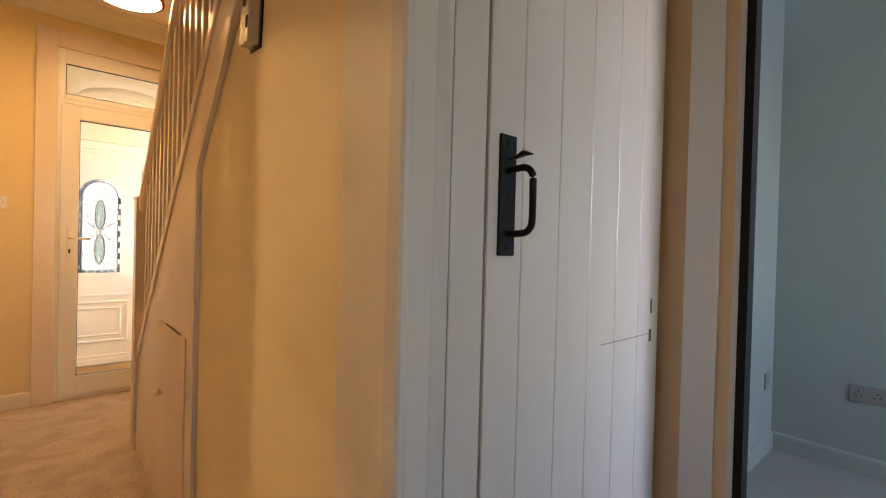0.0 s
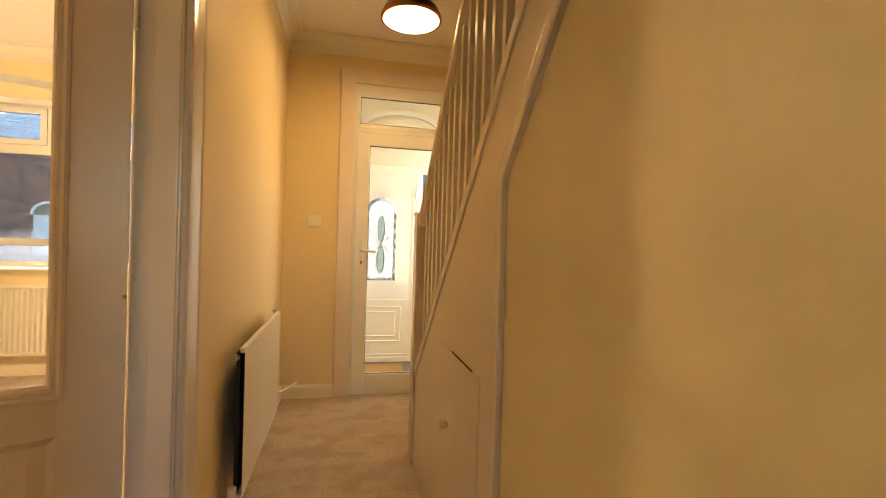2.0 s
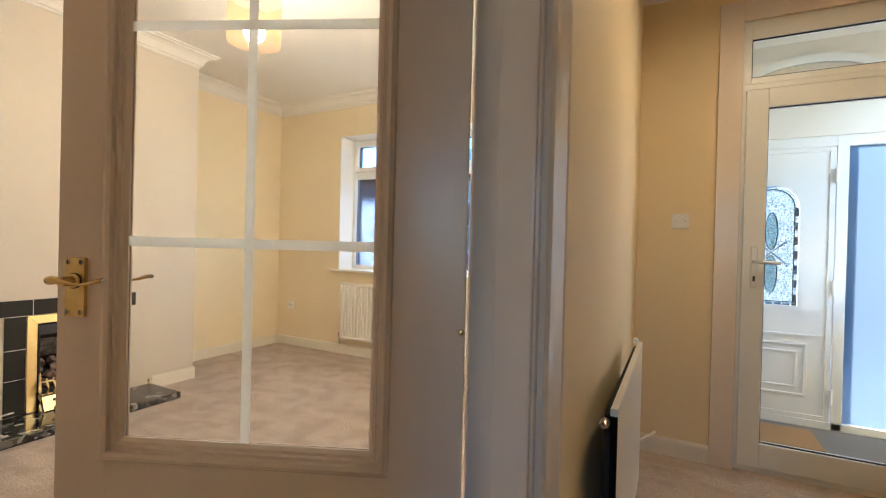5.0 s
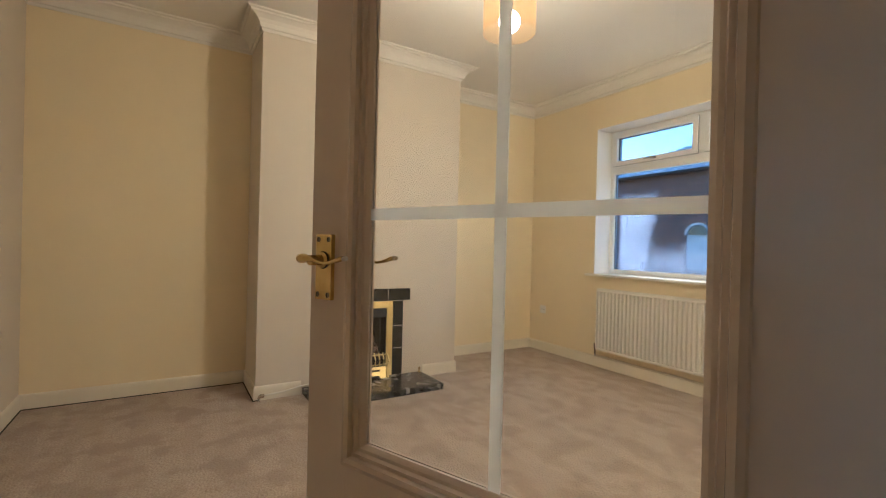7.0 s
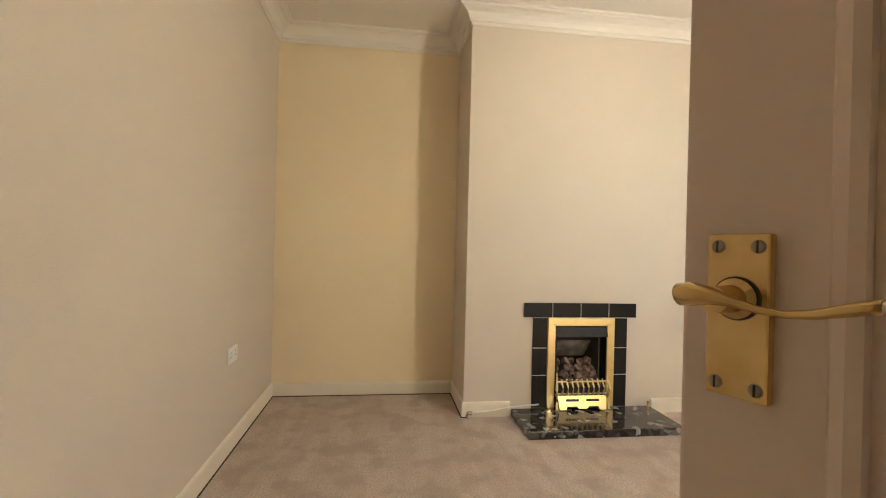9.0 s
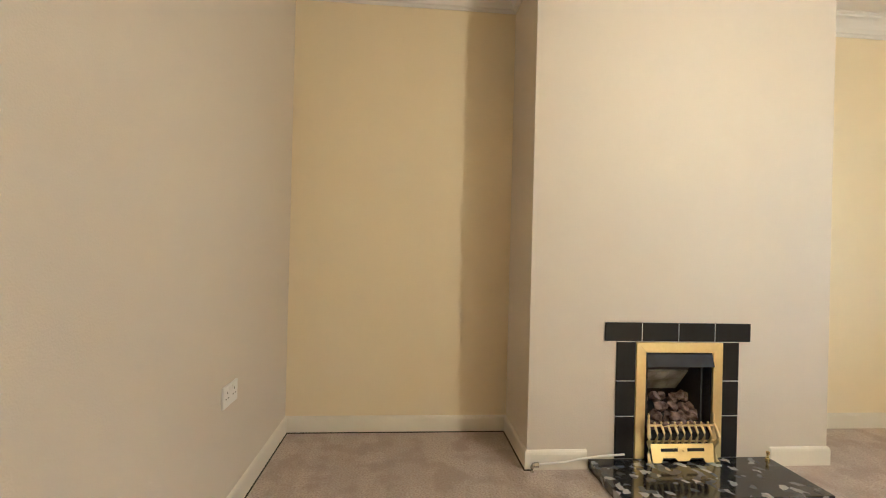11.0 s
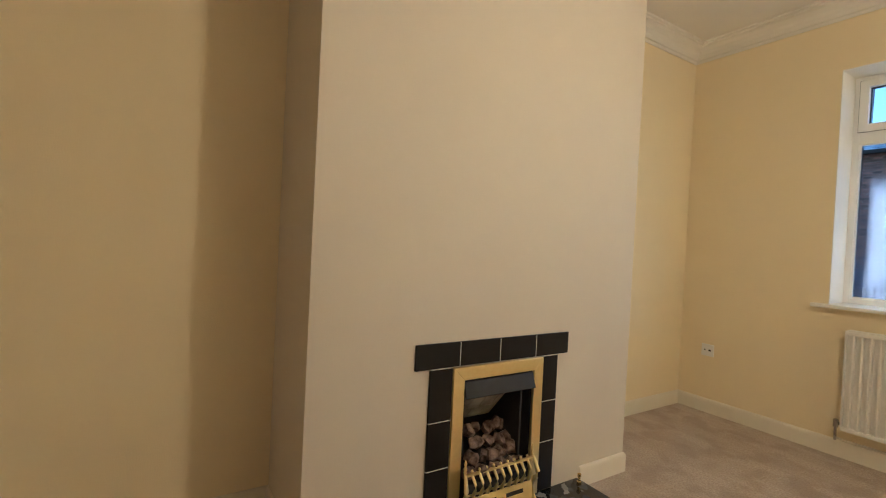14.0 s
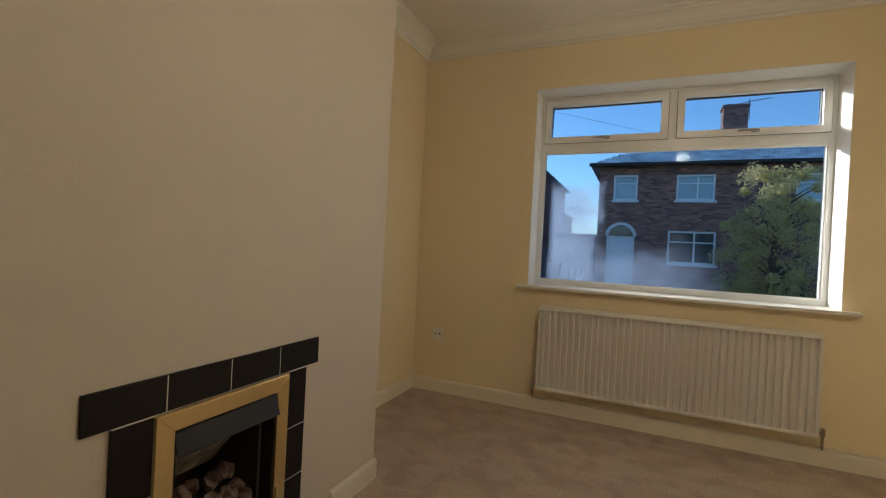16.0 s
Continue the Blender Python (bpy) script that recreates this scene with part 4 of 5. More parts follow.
wall_plate("double_socket", "white double power socket on the beige wall", "socket", 0.146, 0.086, pose(-2.925, YR, 0.520, 0, 0, 180), pins(-0.036) + pins(0.036), [(-0.012, 0.026, 0.010, 0.018), (0.012, 0.026, 0.010, 0.018)])
wall_plate("aerial_socket", "white aerial socket with two outlets on the cream wall", "socket", 0.086, 0.086, pose(-3.608, YF, 0.455), [(-0.018, 0.0, 0.010, 0.010), (0.016, 0.0, 0.016, 0.012)])
wall_plate("light_switch", "white double light switch beside the hall door", "switch", 0.088, 0.082, pose(0.288, YH, 1.342), [(-0.026, 0, 0.004, 0.004), (0.026, 0, 0.004, 0.004)], [(-0.009, 0, 0.010, 0.022), (0.009, 0, 0.010, 0.022)])
wall_plate("kitchen_socket", "grey double socket on the kitchen wall", "socket", 0.146, 0.086, pose(3.76, 0.44, 0.42, 0, 0, -90), pins(-0.036) + pins(0.036), finish=M_GREYP)
wall_plate("single_socket", "grey single socket on the kitchen wall", "socket", 0.086, 0.086, pose(3.62, 0.85, 0.42), pins(0.0), finish=M_GREYP)

# ---- pendant lamps ----
lamp = thing("pendant_lamp", "cream fabric drum pendant lamp, switched on", "lamp", pose(*ROOM_LAMP), "pendant lamps")
bm = bmesh.new()
for r0, r1 in ((0.135, 0.135),):
    lathe(bm, [(0.137, 0.0), (0.137, 0.24), (0.1355, 0.24), (0.1355, 0.0), (0.137, 0.0)], (0, 0, 0), 48)
part("shade", bm, M_SHADE, lamp, "cream fabric drum shade", smooth=True)
part("bulb", lathe(bmesh.new(), [(0.0005, 0.018), (0.005, 0.024), (0.010, 0.040), (0.014, 0.060), (0.012, 0.085), (0.009, 0.115), (0.0005, 0.116)], (0, 0, 0.035), 16), M_BULB, lamp, smooth=True)
part("flex", tube(bmesh.new(), [(0, 0, 0.15), (0, 0, CEIL - ROOM_LAMP[2])], 0.004, 8), M_UPVC, lamp)
part("ceiling_rose", lathe(bmesh.new(), [(0.001, -0.03), (0.03, -0.028), (0.045, 0.0), (0.001, 0.0)], (0, 0, CEIL - ROOM_LAMP[2]), 20), M_UPVC, lamp)
spokes = bmesh.new()
for k in range(3):
    a = 2 * math.pi * k / 3
    tube(spokes, [(0, 0, 0.22), (0.136 * math.cos(a), 0.136 * math.sin(a), 0.22)], 0.002, 6)
part("shade_ring", spokes, M_STEEL, lamp)

hl = thing("pendant_lamp", "copper dome pendant lamp with a glowing white underside", "lamp", pose(*HALL_LAMP), "pendant lamps")
prof = [(0.176, 0.0), (0.174, 0.020), (0.155, 0.060), (0.115, 0.088), (0.06, 0.100), (0.03, 0.112), (0.028, 0.15), (0.0005, 0.152)]
part("shade", lathe(bmesh.new(), prof, (0, 0, 0), 40), M_COPPER, hl, "copper dome shade", smooth=True)
part("diffuser", lathe(bmesh.new(), [(0.0005, -0.008), (0.08, -0.007), (0.150, -0.003), (0.168, 0.002), (0.168, 0.006), (0.0005, 0.008)], (0, 0, 0), 40), M_DISC, hl, "glowing white diffuser", smooth=True)
part("flex", tube(bmesh.new(), [(0, 0, 0.15), (0, 0, CEIL - HALL_LAMP[2])], 0.004, 8), M_UPVC, hl)

# ---- stairs ----
SL = 0.905                                   # rise over going


def string_top(y):
    return 0.585 + (2.96 - y) * SL


stairs = thing("staircase", "white painted closed-string staircase with brown carpet", "staircase")
panel = prism([(3.10, 0.0), (3.10, string_top(3.10) - 0.03), (0.66, string_top(0.66) - 0.03), (0.66, 0.0)], "x", SX, SX + 0.03)
part("side_panel", panel, M_GLOSS, stairs, "white gloss under-stair panelling")
cap = prism([(3.10, string_top(3.10) - 0.055), (3.10, string_top(3.10)), (0.66, string_top(0.66)), (0.66, string_top(0.66) - 0.055)], "x", SX - 0.008, SX + 0.045)
part("string_capping", cap, M_GLOSS, stairs, "projecting string capping", 0.005)


def strip(pts, w, x0, x1):
    """A flat moulding along (y, z) points, w wide."""
    bm = bmesh.new()
    off = [offset_line(pts, d, False) for d in (-w / 2, w / 2)]
    loop = [(p.x, p.y) for p in off[0]] + [(p.x, p.y) for p in reversed(off[1])]
    return prism(loop, "x", x0, x1, bm)


part("moulding", strip([(1.715, 0.0), (1.715, 1.362), (0.70, 1.362 + 1.015 * 1.0)], 0.046, SX - 0.021, SX + 0.004), M_GLOSS, stairs, "white gloss cover moulding", 0.010)
part("infill_panel", prism([(1.70, 0.0), (1.70, 1.36), (0.80, 2.26), (0.80, 0.0)], "x", SX - 0.004, SX + 0.002), M_HALL, stairs, "cream painted plaster infill")
part("end_board", boxes(((SX - 0.0095, 0.6605, 0), (SX + 0.02, 0.795, 2.7))), M_BRUSHED, stairs, "white gloss end board", 0.003)
for i in range(13):
    y0 = 3.02 - i * 0.205
    z = (i + 1) * 0.186
    part("step", boxes(((SX + 0.045, y0 - 0.235, z - 0.19), (HX1, y0 + 0.02, z))), M_STAIRC, stairs, bevel=0.008)

newel = thing("newel_post", "square white painted newel post at the foot of the stairs", "newel post")
part("post", boxes(((SX - 0.015, 3.035, 0), (SX + 0.075, 3.125, 1.345))), M_GLOSS, newel, bevel=0.004)
part("cap", boxes(((SX - 0.020, 3.030, 1.343), (SX + 0.080, 3.130, 1.362))), M_GLOSS, newel, bevel=0.006)


def rail_z(y):
    return 1.345 + (3.03 - y) * SL


hr = thing("handrail", "white painted stair handrail", "handrail", bm=prism([(3.04, rail_z(3.04) - 0.06), (3.04, rail_z(3.04) - 0.005), (0.80, rail_z(0.80) - 0.005), (0.80, rail_z(0.80) - 0.06)], "x", SX - 0.008, SX + 0.058), material=M_GLOSS, bevel=0.014)
bal_mesh = None
for i in range(22):
    y = 2.90 - i * 0.0915
    z0, z1 = string_top(y) - 0.03, rail_z(y) - 0.02
    if bal_mesh is None:
        bal_mesh = mesh_of("baluster", boxes(((-0.014, -0.014, 0), (0.014, 0.014, z1 - z0))), M_GLOSS, 0.003)
    b = new("baluster", bal_mesh)
    b.matrix_world = pose(SX + 0.025, y, z0)
    tagged(b, "square white painted stair baluster", "baluster", "stair balusters")

cup = thing("cupboard_door", "small white under-stair cupboard door with a white knob", "cupboard door")
part("panel", boxes(((SX - 0.0035, 1.885, 0.05), (SX + 0.004, 2.36, 0.797))), M_GLOSS, cup)
part("knob", lathe(bmesh.new(), [(0.0005, -0.034), (0.012, -0.032), (0.016, -0.024), (0.012, -0.014), (0.007, -0.010), (0.009, 0.0)], (SX - 0.003, 2.252, 0.522), 14, "x"), M_GLOSS, cup, "white painted round knob")
part("top_gap", boxes(((SX - 0.0040, 1.965, 0.796), (SX + 0.003, 2.225, 0.800))), M_DARK, cup, "dark open joint above the door")

br = thing("door_catch", "metal door catch box beside the stair moulding", "catch", pose(SX - 0.004, 1.212, 1.648, 6, 0, 0))
part("case", boxes(((-0.030, -0.028, -0.066), (0.0, 0.028, 0.066))), M_STEEL, br, bevel=0.003)
part("slot", boxes(((-0.0308, -0.004, 0.016), (-0.029, 0.012, 0.050))), M_DARK, br)
part("slot", boxes(((-0.0308, -0.022, -0.034), (-0.029, -0.012, -0.008))), M_DARK, br)
part("back_plate", boxes(((-0.004, -0.034, -0.072), (0.0005, 0.034, 0.060))), M_IRON, br, "black back plate")

# ---- inner front door of the hall ----
structure("trim_front_door", boxes(((0.457, YH - 0.020, 0), (0.568, YH + 0.002, 2.523)), ((1.392, YH - 0.020, 0), (1.502, YH + 0.002, 2.523)), ((0.568, YH - 0.0198, 2.410), (1.392, YH + 0.002, 2.523))), M_GLOSS, "white painted flat architrave", 0.003)
fd = thing("door_2", "white plastic glazed inner front door, closed", "door")
fd["kind"] = "structure"
part("outer_frame", rect_frame(0.564, 1.396, 0.0, 2.414, 0.040, YH + 0.012, YH + 0.075), M_UPVC, fd, bevel=0.004)
part("transom", boxes(((0.600, YH + 0.014, 2.046), (1.362, YH + 0.074, 2.095))), M_UPVC, fd, bevel=0.004)
leaf = part("leaf", boxes(((0.588, YH + 0.002, 0.030), (0.688, YH + 0.060, 2.042)), ((1.242, YH + 0.002, 0.030), (1.344, YH + 0.060, 2.042)), ((0.688, YH + 0.0024, 0.030), (1.242, YH + 0.060, 0.160)), ((0.688, YH + 0.0024, 1.944), (1.242, YH + 0.060, 2.042))), M_UPVC, fd, bevel=0.004)
part("gasket", rect_frame(0.686, 1.244, 0.158, 1.946, 0.006, YH + 0.016, YH + 0.034), M_DARK, leaf)
g = part("pane", boxes(((0.680, YH + 0.030, 0.15), (1.25, YH + 0.034, 1.95))), M_THINGLASS, leaf, "clear glass")
g.visible_shadow = False
g = part("fanlight_pane", boxes(((0.60, YH + 0.030, 2.09), (1.36, YH + 0.034, 2.38))), M_THINGLASS, fd, "clear fanlight glass")
g.visible_shadow = False
part("fanlight_frame", boxes(((0.576, YH + 0.010, 2.075), (0.609, YH + 0.060, 2.385)), ((1.313, YH + 0.010, 2.075), (1.372, YH + 0.060, 2.385)), ((0.609, YH + 0.0104, 2.075), (1.313, YH + 0.060, 2.110)), ((0.609, YH + 0.0104, 2.317), (1.313, YH + 0.060, 2.385))), M_UPVC, fd, bevel=0.004)
part("fanlight_gasket", rect_frame(0.607, 1.315, 2.108, 2.319, 0.006, YH + 0.018, YH + 0.034), M_DARK, fd)
bm = boxes(((0.628, YH - 0.008, 0.985), (0.656, YH + 0.003, 1.205)))
bh = part("handle_plate", bm, M_UPVC, leaf, bevel=0.004)
part("lever", tube(bmesh.new(), [(0.642, YH - 0.005, 1.125), (0.642, YH - 0.042, 1.125), (0.660, YH - 0.050, 1.124), (0.750, YH - 0.048, 1.120)], [0.009, 0.009, 0.009, 0.008], 10), M_UPVC, leaf, "white lever", smooth=True)
part("keyhole", boxes(((0.637, YH - 0.0095, 1.020), (0.647, YH - 0.0075, 1.048))), M_DARK, leaf)
for z in (0.25, 1.9):
    part("hinge", boxes(((1.344, YH - 0.006, z - 0.05), (1.372, YH + 0.012, z + 0.05))), M_UPVC, fd, bevel=0.004)

cable = thing("cable_stub", "loose cream cable end above the hall skirting", "cable", bm=tube(bmesh.new(), [(0.075, 3.98, 0.10), (0.12, 4.02, 0.115), (0.17, 4.10, 0.125), (0.19, 4.145, 0.128)], 0.007, 8), material=M_PLASTIC)

# ---- porch ----
pd = thing("front_door", "white panelled front door with an arched leaded pane", "door")
PY = 5.14
part("frame", boxes(((0.46, PY, 0), (0.52, PY + 0.07, 1.97)), ((1.215, PY, 0), (1.275, PY + 0.07, 1.97)), ((1.60, PY, 0), (1.66, PY + 0.07, 1.97)), ((0.52, PY, 1.90), (1.215, PY + 0.07, 1.97)), ((1.275, PY, 1.90), (1.60, PY + 0.07, 1.97)), ((0.52, PY, 0), (1.60, PY + 0.07, 0.05))), M_UPVC, pd, bevel=0.004)
ACX, AHW, AZ0, AZS = 0.870, 0.160, 0.805, 1.495


def arch_points(hw, z0, zs, n=14):
    return [(ACX + hw, z0), (ACX + hw, zs)] + [(ACX + hw * math.cos(math.pi * k / n), zs + hw * 1.0 * math.sin(math.pi * k / n)) for k in range(1, n)] + [(ACX - hw, zs), (ACX - hw, z0)]


def slab_with_arch(x0, x1, z0, z1, hw, az0, azs, y0, y1):
    bm = bmesh.new()
    box(bm, (x0, y0, z0), (ACX - hw, y1, z1))
    box(bm, (ACX + hw, y0, z0), (x1, y1, z1))
    box(bm, (ACX - hw, y0, z0), (ACX + hw, y1, az0))
    top = [(ACX + hw, z1), (ACX - hw, z1)] + [(ACX + hw * math.cos(math.pi * k / 14), azs + hw * math.sin(math.pi * k / 14)) for k in range(14, -1, -1)]
    prism(top, "y", y0, y1, bm)
    return bm


part("slab", slab_with_arch(0.53, 1.205, 0.055, 1.895, AHW, AZ0, AZS, PY + 0.012, PY + 0.06), M_UPVC, pd)


def arch_ring(hw, w, z0, zs, y0, y1):
    a, b = arch_points(hw, z0, zs), arch_points(hw - w, z0 + w, zs)
    bm = bmesh.new()
    n = len(a)
    v = [[bm.verts.new((x, y, z)) for x, z in pts] for pts in (a, b) for y in (y0, y1)]
    for i in range(n):
        j = (i + 1) % n
        bm.faces.new((v[0][i], v[0][j], v[2][j], v[2][i]))
        bm.faces.new((v[1][i], v[3][i], v[3][j], v[1][j]))
        bm.faces.new((v[0][i], v[1][i], v[1][j], v[0][j]))
        bm.faces.new((v[2][i], v[2][j], v[3][j], v[3][i]))
    bmesh.ops.recalc_face_normals(bm, faces=bm.faces)
    return bm


parch = bmesh.new()
outer = [(1.05 + 0.41 * math.cos(math.pi * k / 24), 2.33 + 0.19 * math.sin(math.pi * k / 24)) for k in range(25)]
inner = [(1.05 - 0.35 * math.cos(math.pi * k / 24), 2.33 + 0.135 * math.sin(math.pi * k / 24)) for k in range(25)]
structure("trim_porch_arch", prism(outer + inner, "y", 5.098, 5.1205, parch), M_UPVC, "white plaster arch over the front door")
part("arch_moulding", arch_ring(AHW + 0.035, 0.045, AZ0 - 0.035, AZS, PY + 0.002, PY + 0.02), M_UPVC, pd)
pg = part("arched_pane", prism(arch_points(AHW, AZ0, AZS), "y", PY + 0.030, PY + 0.036), M_PATGLASS, pd, "rippled leaded glass")
pg.visible_shadow = False
lead = arch_ring(AHW - 0.028, 0.007, AZ0 + 0.030, AZS, PY + 0.024, PY + 0.029)
for k in range(14):
    z = AZ0 + 0.03 + k * 0.05
    for s in (-1, 1):
        box(lead, (ACX + s * (AHW - 0.030), PY + 0.0235, z), (ACX + s * AHW, PY + 0.0285, z + 0.006))
part("lead_border", lead, M_LEAD, pd, "lead strip border")
M_BEVEL = mat("dark_bevelled_glass", (0.07, 0.11, 0.15), 0.12, spec=0.9, var=0.5, scale=40, tone=(0.22, 0.30, 0.36))
for k in range(14):
    z = AZ0 + 0.036 + k * 0.05
    for sd in (-1, 1):
        if (k + (sd > 0)) % 2:
            part("bevelled_piece", boxes(((ACX + sd * (AHW - 0.027), PY + 0.0245, z), (ACX + sd * (AHW - 0.002), PY + 0.0285, z + 0.044))), M_BEVEL, pd, "dark bevelled border glass", 0.002)
for k in range(6):
    x = ACX - AHW + 0.034 + k * 0.05
    part("bevelled_piece", boxes(((x, PY + 0.0245, AZ0 + 0.002), (x + 0.040, PY + 0.0285, AZ0 + 0.027))), M_BEVEL, pd, "dark bevelled border glass", 0.002)


def petal(cz, h, w, flip=1):
    pts = []
    for k in range(20):
        a = 2 * math.pi * k / 20
        r = math.sin(a / 2) ** 1.5
        pts.append((ACX + w * math.sin(a) * 0.9, cz + flip * h * (0.5 - 0.5 * math.cos(a))))
    return tube(bmesh.new(), [(x, PY + 0.026, z) for x, z in pts] + [(pts[0][0], PY + 0.026, pts[0][1])], 0.0045, 6)


M_TINT = glass("green_tinted_glass", (0.40, 0.50, 0.48), 0.08, 0.4, 60)
for cz, h, w, f in ((1.20, 0.26, 0.040, 1), (1.16, 0.27, 0.040, -1)):
    part("lead_petal", petal(cz, h, w, f), M_LEAD, pd)
    pts = [(ACX + w * 0.85 * math.sin(2 * math.pi * k / 20), cz + f * h * (0.5 - 0.5 * math.cos(2 * math.pi * k / 20))) for k in range(20)]
    part("tinted_piece", prism(pts, "y", PY + 0.0270, PY + 0.0285), M_TINT, pd, "green tinted glass")
part("lead_cross", tube(bmesh.new(), [(ACX - 0.09, PY + 0.026, 1.10), (ACX, PY + 0.026, 1.18), (ACX + 0.09, PY + 0.026, 1.26)], 0.004, 6), M_LEAD, pd)
part("lead_cross", tube(bmesh.new(), [(ACX + 0.09, PY + 0.026, 1.10), (ACX, PY + 0.026, 1.18), (ACX - 0.09, PY + 0.026, 1.26)], 0.004, 6), M_LEAD, pd)
for a, w in ((0, 0.016), (0.055, 0.012)):
    part("panel_moulding", rect_frame(0.66 + a, 1.085 - a, 0.20 + a, 0.56 - a, w, PY + 0.002, PY + 0.014), M_UPVC, pd, bevel=0.003)
part("rail_moulding", boxes(((0.58, PY + 0.003, 0.61), (1.16, PY + 0.013, 0.625))), M_UPVC, pd)
part("leaf_edge", rect_frame(0.525, 1.21, 0.052, 1.898, 0.03, PY + 0.004, PY + 0.020), M_UPVC, pd, bevel=0.003)
sg = part("sidelight_pane", boxes(((1.27, PY + 0.03, 0.04), (1.61, PY + 0.036, 1.91))), M_FROST, pd, "frosted sidelight glass")
sg.visible_shadow = False
for z in (0.22, 0.95, 1.70):
    part("hinge", tube(bmesh.new(), [(1.212, PY - 0.006, z - 0.05), (1.212, PY - 0.006, z + 0.05)], 0.010, 10), M_UPVC, pd)
archw = bmesh.new()
prism([(0.46 + 0.60 - 0.60 * math.cos(math.pi * k / 24), 1.99 + 0.44 * math.sin(math.pi * k / 24)) for k in range(25)] + [(0.46 + 0.60 + 0.54 * math.cos(math.pi * k / 24), 1.99 + 0.385 * math.sin(math.pi * k / 24)) for k in range(25)], "y", 5.090, 5.122, archw)
structure("trim_porch_arch", archw, M_CEIL, "plaster arch over the porch door")
thing("door_mat", "tan coir door mat on the porch floor", "mat", bm=boxes(((0.55, 4.655, 0.0), (1.085, 5.02, 0.018))), material=M_MAT, bevel=0.006)

# ---- plank door beside the stairs ----
QY = 0.661
plank = thing("door_3", "white ledged plank door with a black iron thumb latch", "door")
plank["kind"] = "structure"
X0 = 1.090
part("backing", boxes(((X0, QY + 0.0025, 0.008), (1.742, QY + 0.026, 1.955))), M_PLANK, plank)
edges = [X0, 1.178] + [1.178 + 0.1125 * k for k in range(1, 6)]
for a, b in zip(edges, edges[1:]):
    part("plank", boxes(((a + 0.0002, QY, 0.008), (b - 0.0002, QY + 0.024, 1.955))), M_PLANK, plank, bevel=0.0035)
latch = part("latch_plate", boxes(((1.1137, QY - 0.005, 1.128), (1.1537, QY + 0.001, 1.332))), M_IRON, plank, "black iron latch plate", 0.002)
grip = [(QY - 0.004, 1.272), (QY - 0.030, 1.274)]
for k in range(7):
    a = math.pi / 2 * k / 6
    grip.append((QY - 0.034 - 0.020 * math.sin(a), 1.254 + 0.020 * math.cos(a)))
grip += [(QY - 0.0545, 1.220), (QY - 0.0545, 1.198)]
for k in range(7):
    a = math.pi / 2 * k / 6
    grip.append((QY - 0.034 - 0.020 * math.cos(a), 1.185 - 0.019 * math.sin(a)))
grip += [(QY - 0.020, 1.165), (QY - 0.004, 1.165)]
part("pull_handle", tube(bmesh.new(), [(1.1337 + 0.06 * (QY - 0.004 - y), y, z) for y, z in grip], 0.0058, 12), M_IRON, latch, "black iron pull handle", smooth=True)
part("thumb_piece", tube(bmesh.new(), [(1.1337, QY + 0.0, 1.290), (1.1337, QY - 0.022, 1.292), (1.1337, QY - 0.040, 1.297), (1.1337, QY - 0.054, 1.293)], [0.004, 0.006, 0.012, 0.003], 10, 0.35), M_IRON, latch, "black iron thumb piece", smooth=True)
for z in (1.142, 1.232, 1.318):
    part("screw", lathe(bmesh.new(), [(0.0005, -0.0068), (0.004, -0.006), (0.004, -0.004)], (1.1337, QY, z), 10, "y"), M_IRON, latch)
CASING = [(0.893, 0.0), (0.893, -0.026), (0.897, -0.032), (0.905, -0.033), (0.909, -0.027), (0.914, -0.024), (0.954, -0.024), (0.958, -0.020), (0.992, -0.004), (1.003, -0.002), (1.003, 0.0)]
structure("trim_plank_door", prism([(x, QY - 0.002 + d) for x, d in CASING], "z", 0, 2.06), M_PLANK, "white painted moulded architrave", 0.0012)
structure("door_frame_plank", boxes(((1.011, QY + 0.003, 0), (1.0865, QY + 0.060, 2.05)), ((1.0865, QY + 0.0034, 1.96), (1.756, QY + 0.05, 2.06))), M_PLANK, "white painted door frame", 0.003)
structure("trim_plank_head", boxes(((1.003, QY - 0.020, 1.965), (1.752, QY - 0.002, 2.07))), M_PLANK, "white painted architrave", 0.003)
structure("wall_post", boxes(((1.756, 0.500, 0), (1.84, 0.79, CEIL))), M_POST, "cream painted wall end, tinted orange for warm light")
structure("trim_wall_post", boxes(((1.748, 0.528, 0), (1.757, 0.604, 2.1)), ((1.756, 0.486, 0), (1.842, 0.501, 2.1))), M_PLANK, "white painted corner strip", 0.002)
structure("trim_kitchen_jamb", boxes(((1.752, 0.468, 0), (1.795, 0.4862, 2.1))), M_IRON, "near-black edge strip of the kitchen door jamb")
part("scratch", boxes(((1.455, QY - 0.0006, 0.934), (1.69, QY + 0.001, 0.9352))), M_BARK, plank, "thin dark scratch")
part("old_hook_mark", boxes(((1.690, QY - 0.0012, 0.915), (1.700, QY + 0.001, 0.945)), ((1.694, QY - 0.0012, 0.985), (1.700, QY + 0.001, 1.02))), M_BARK, plank, "rusty mark of a lost hook")
structure("wall_over_plank", boxes(((SX, 0.69, 2.055), (1.84, 0.79, CEIL)), ((SX, 0.72, 0), (1.80, 0.78, 2.06))), M_HALL)

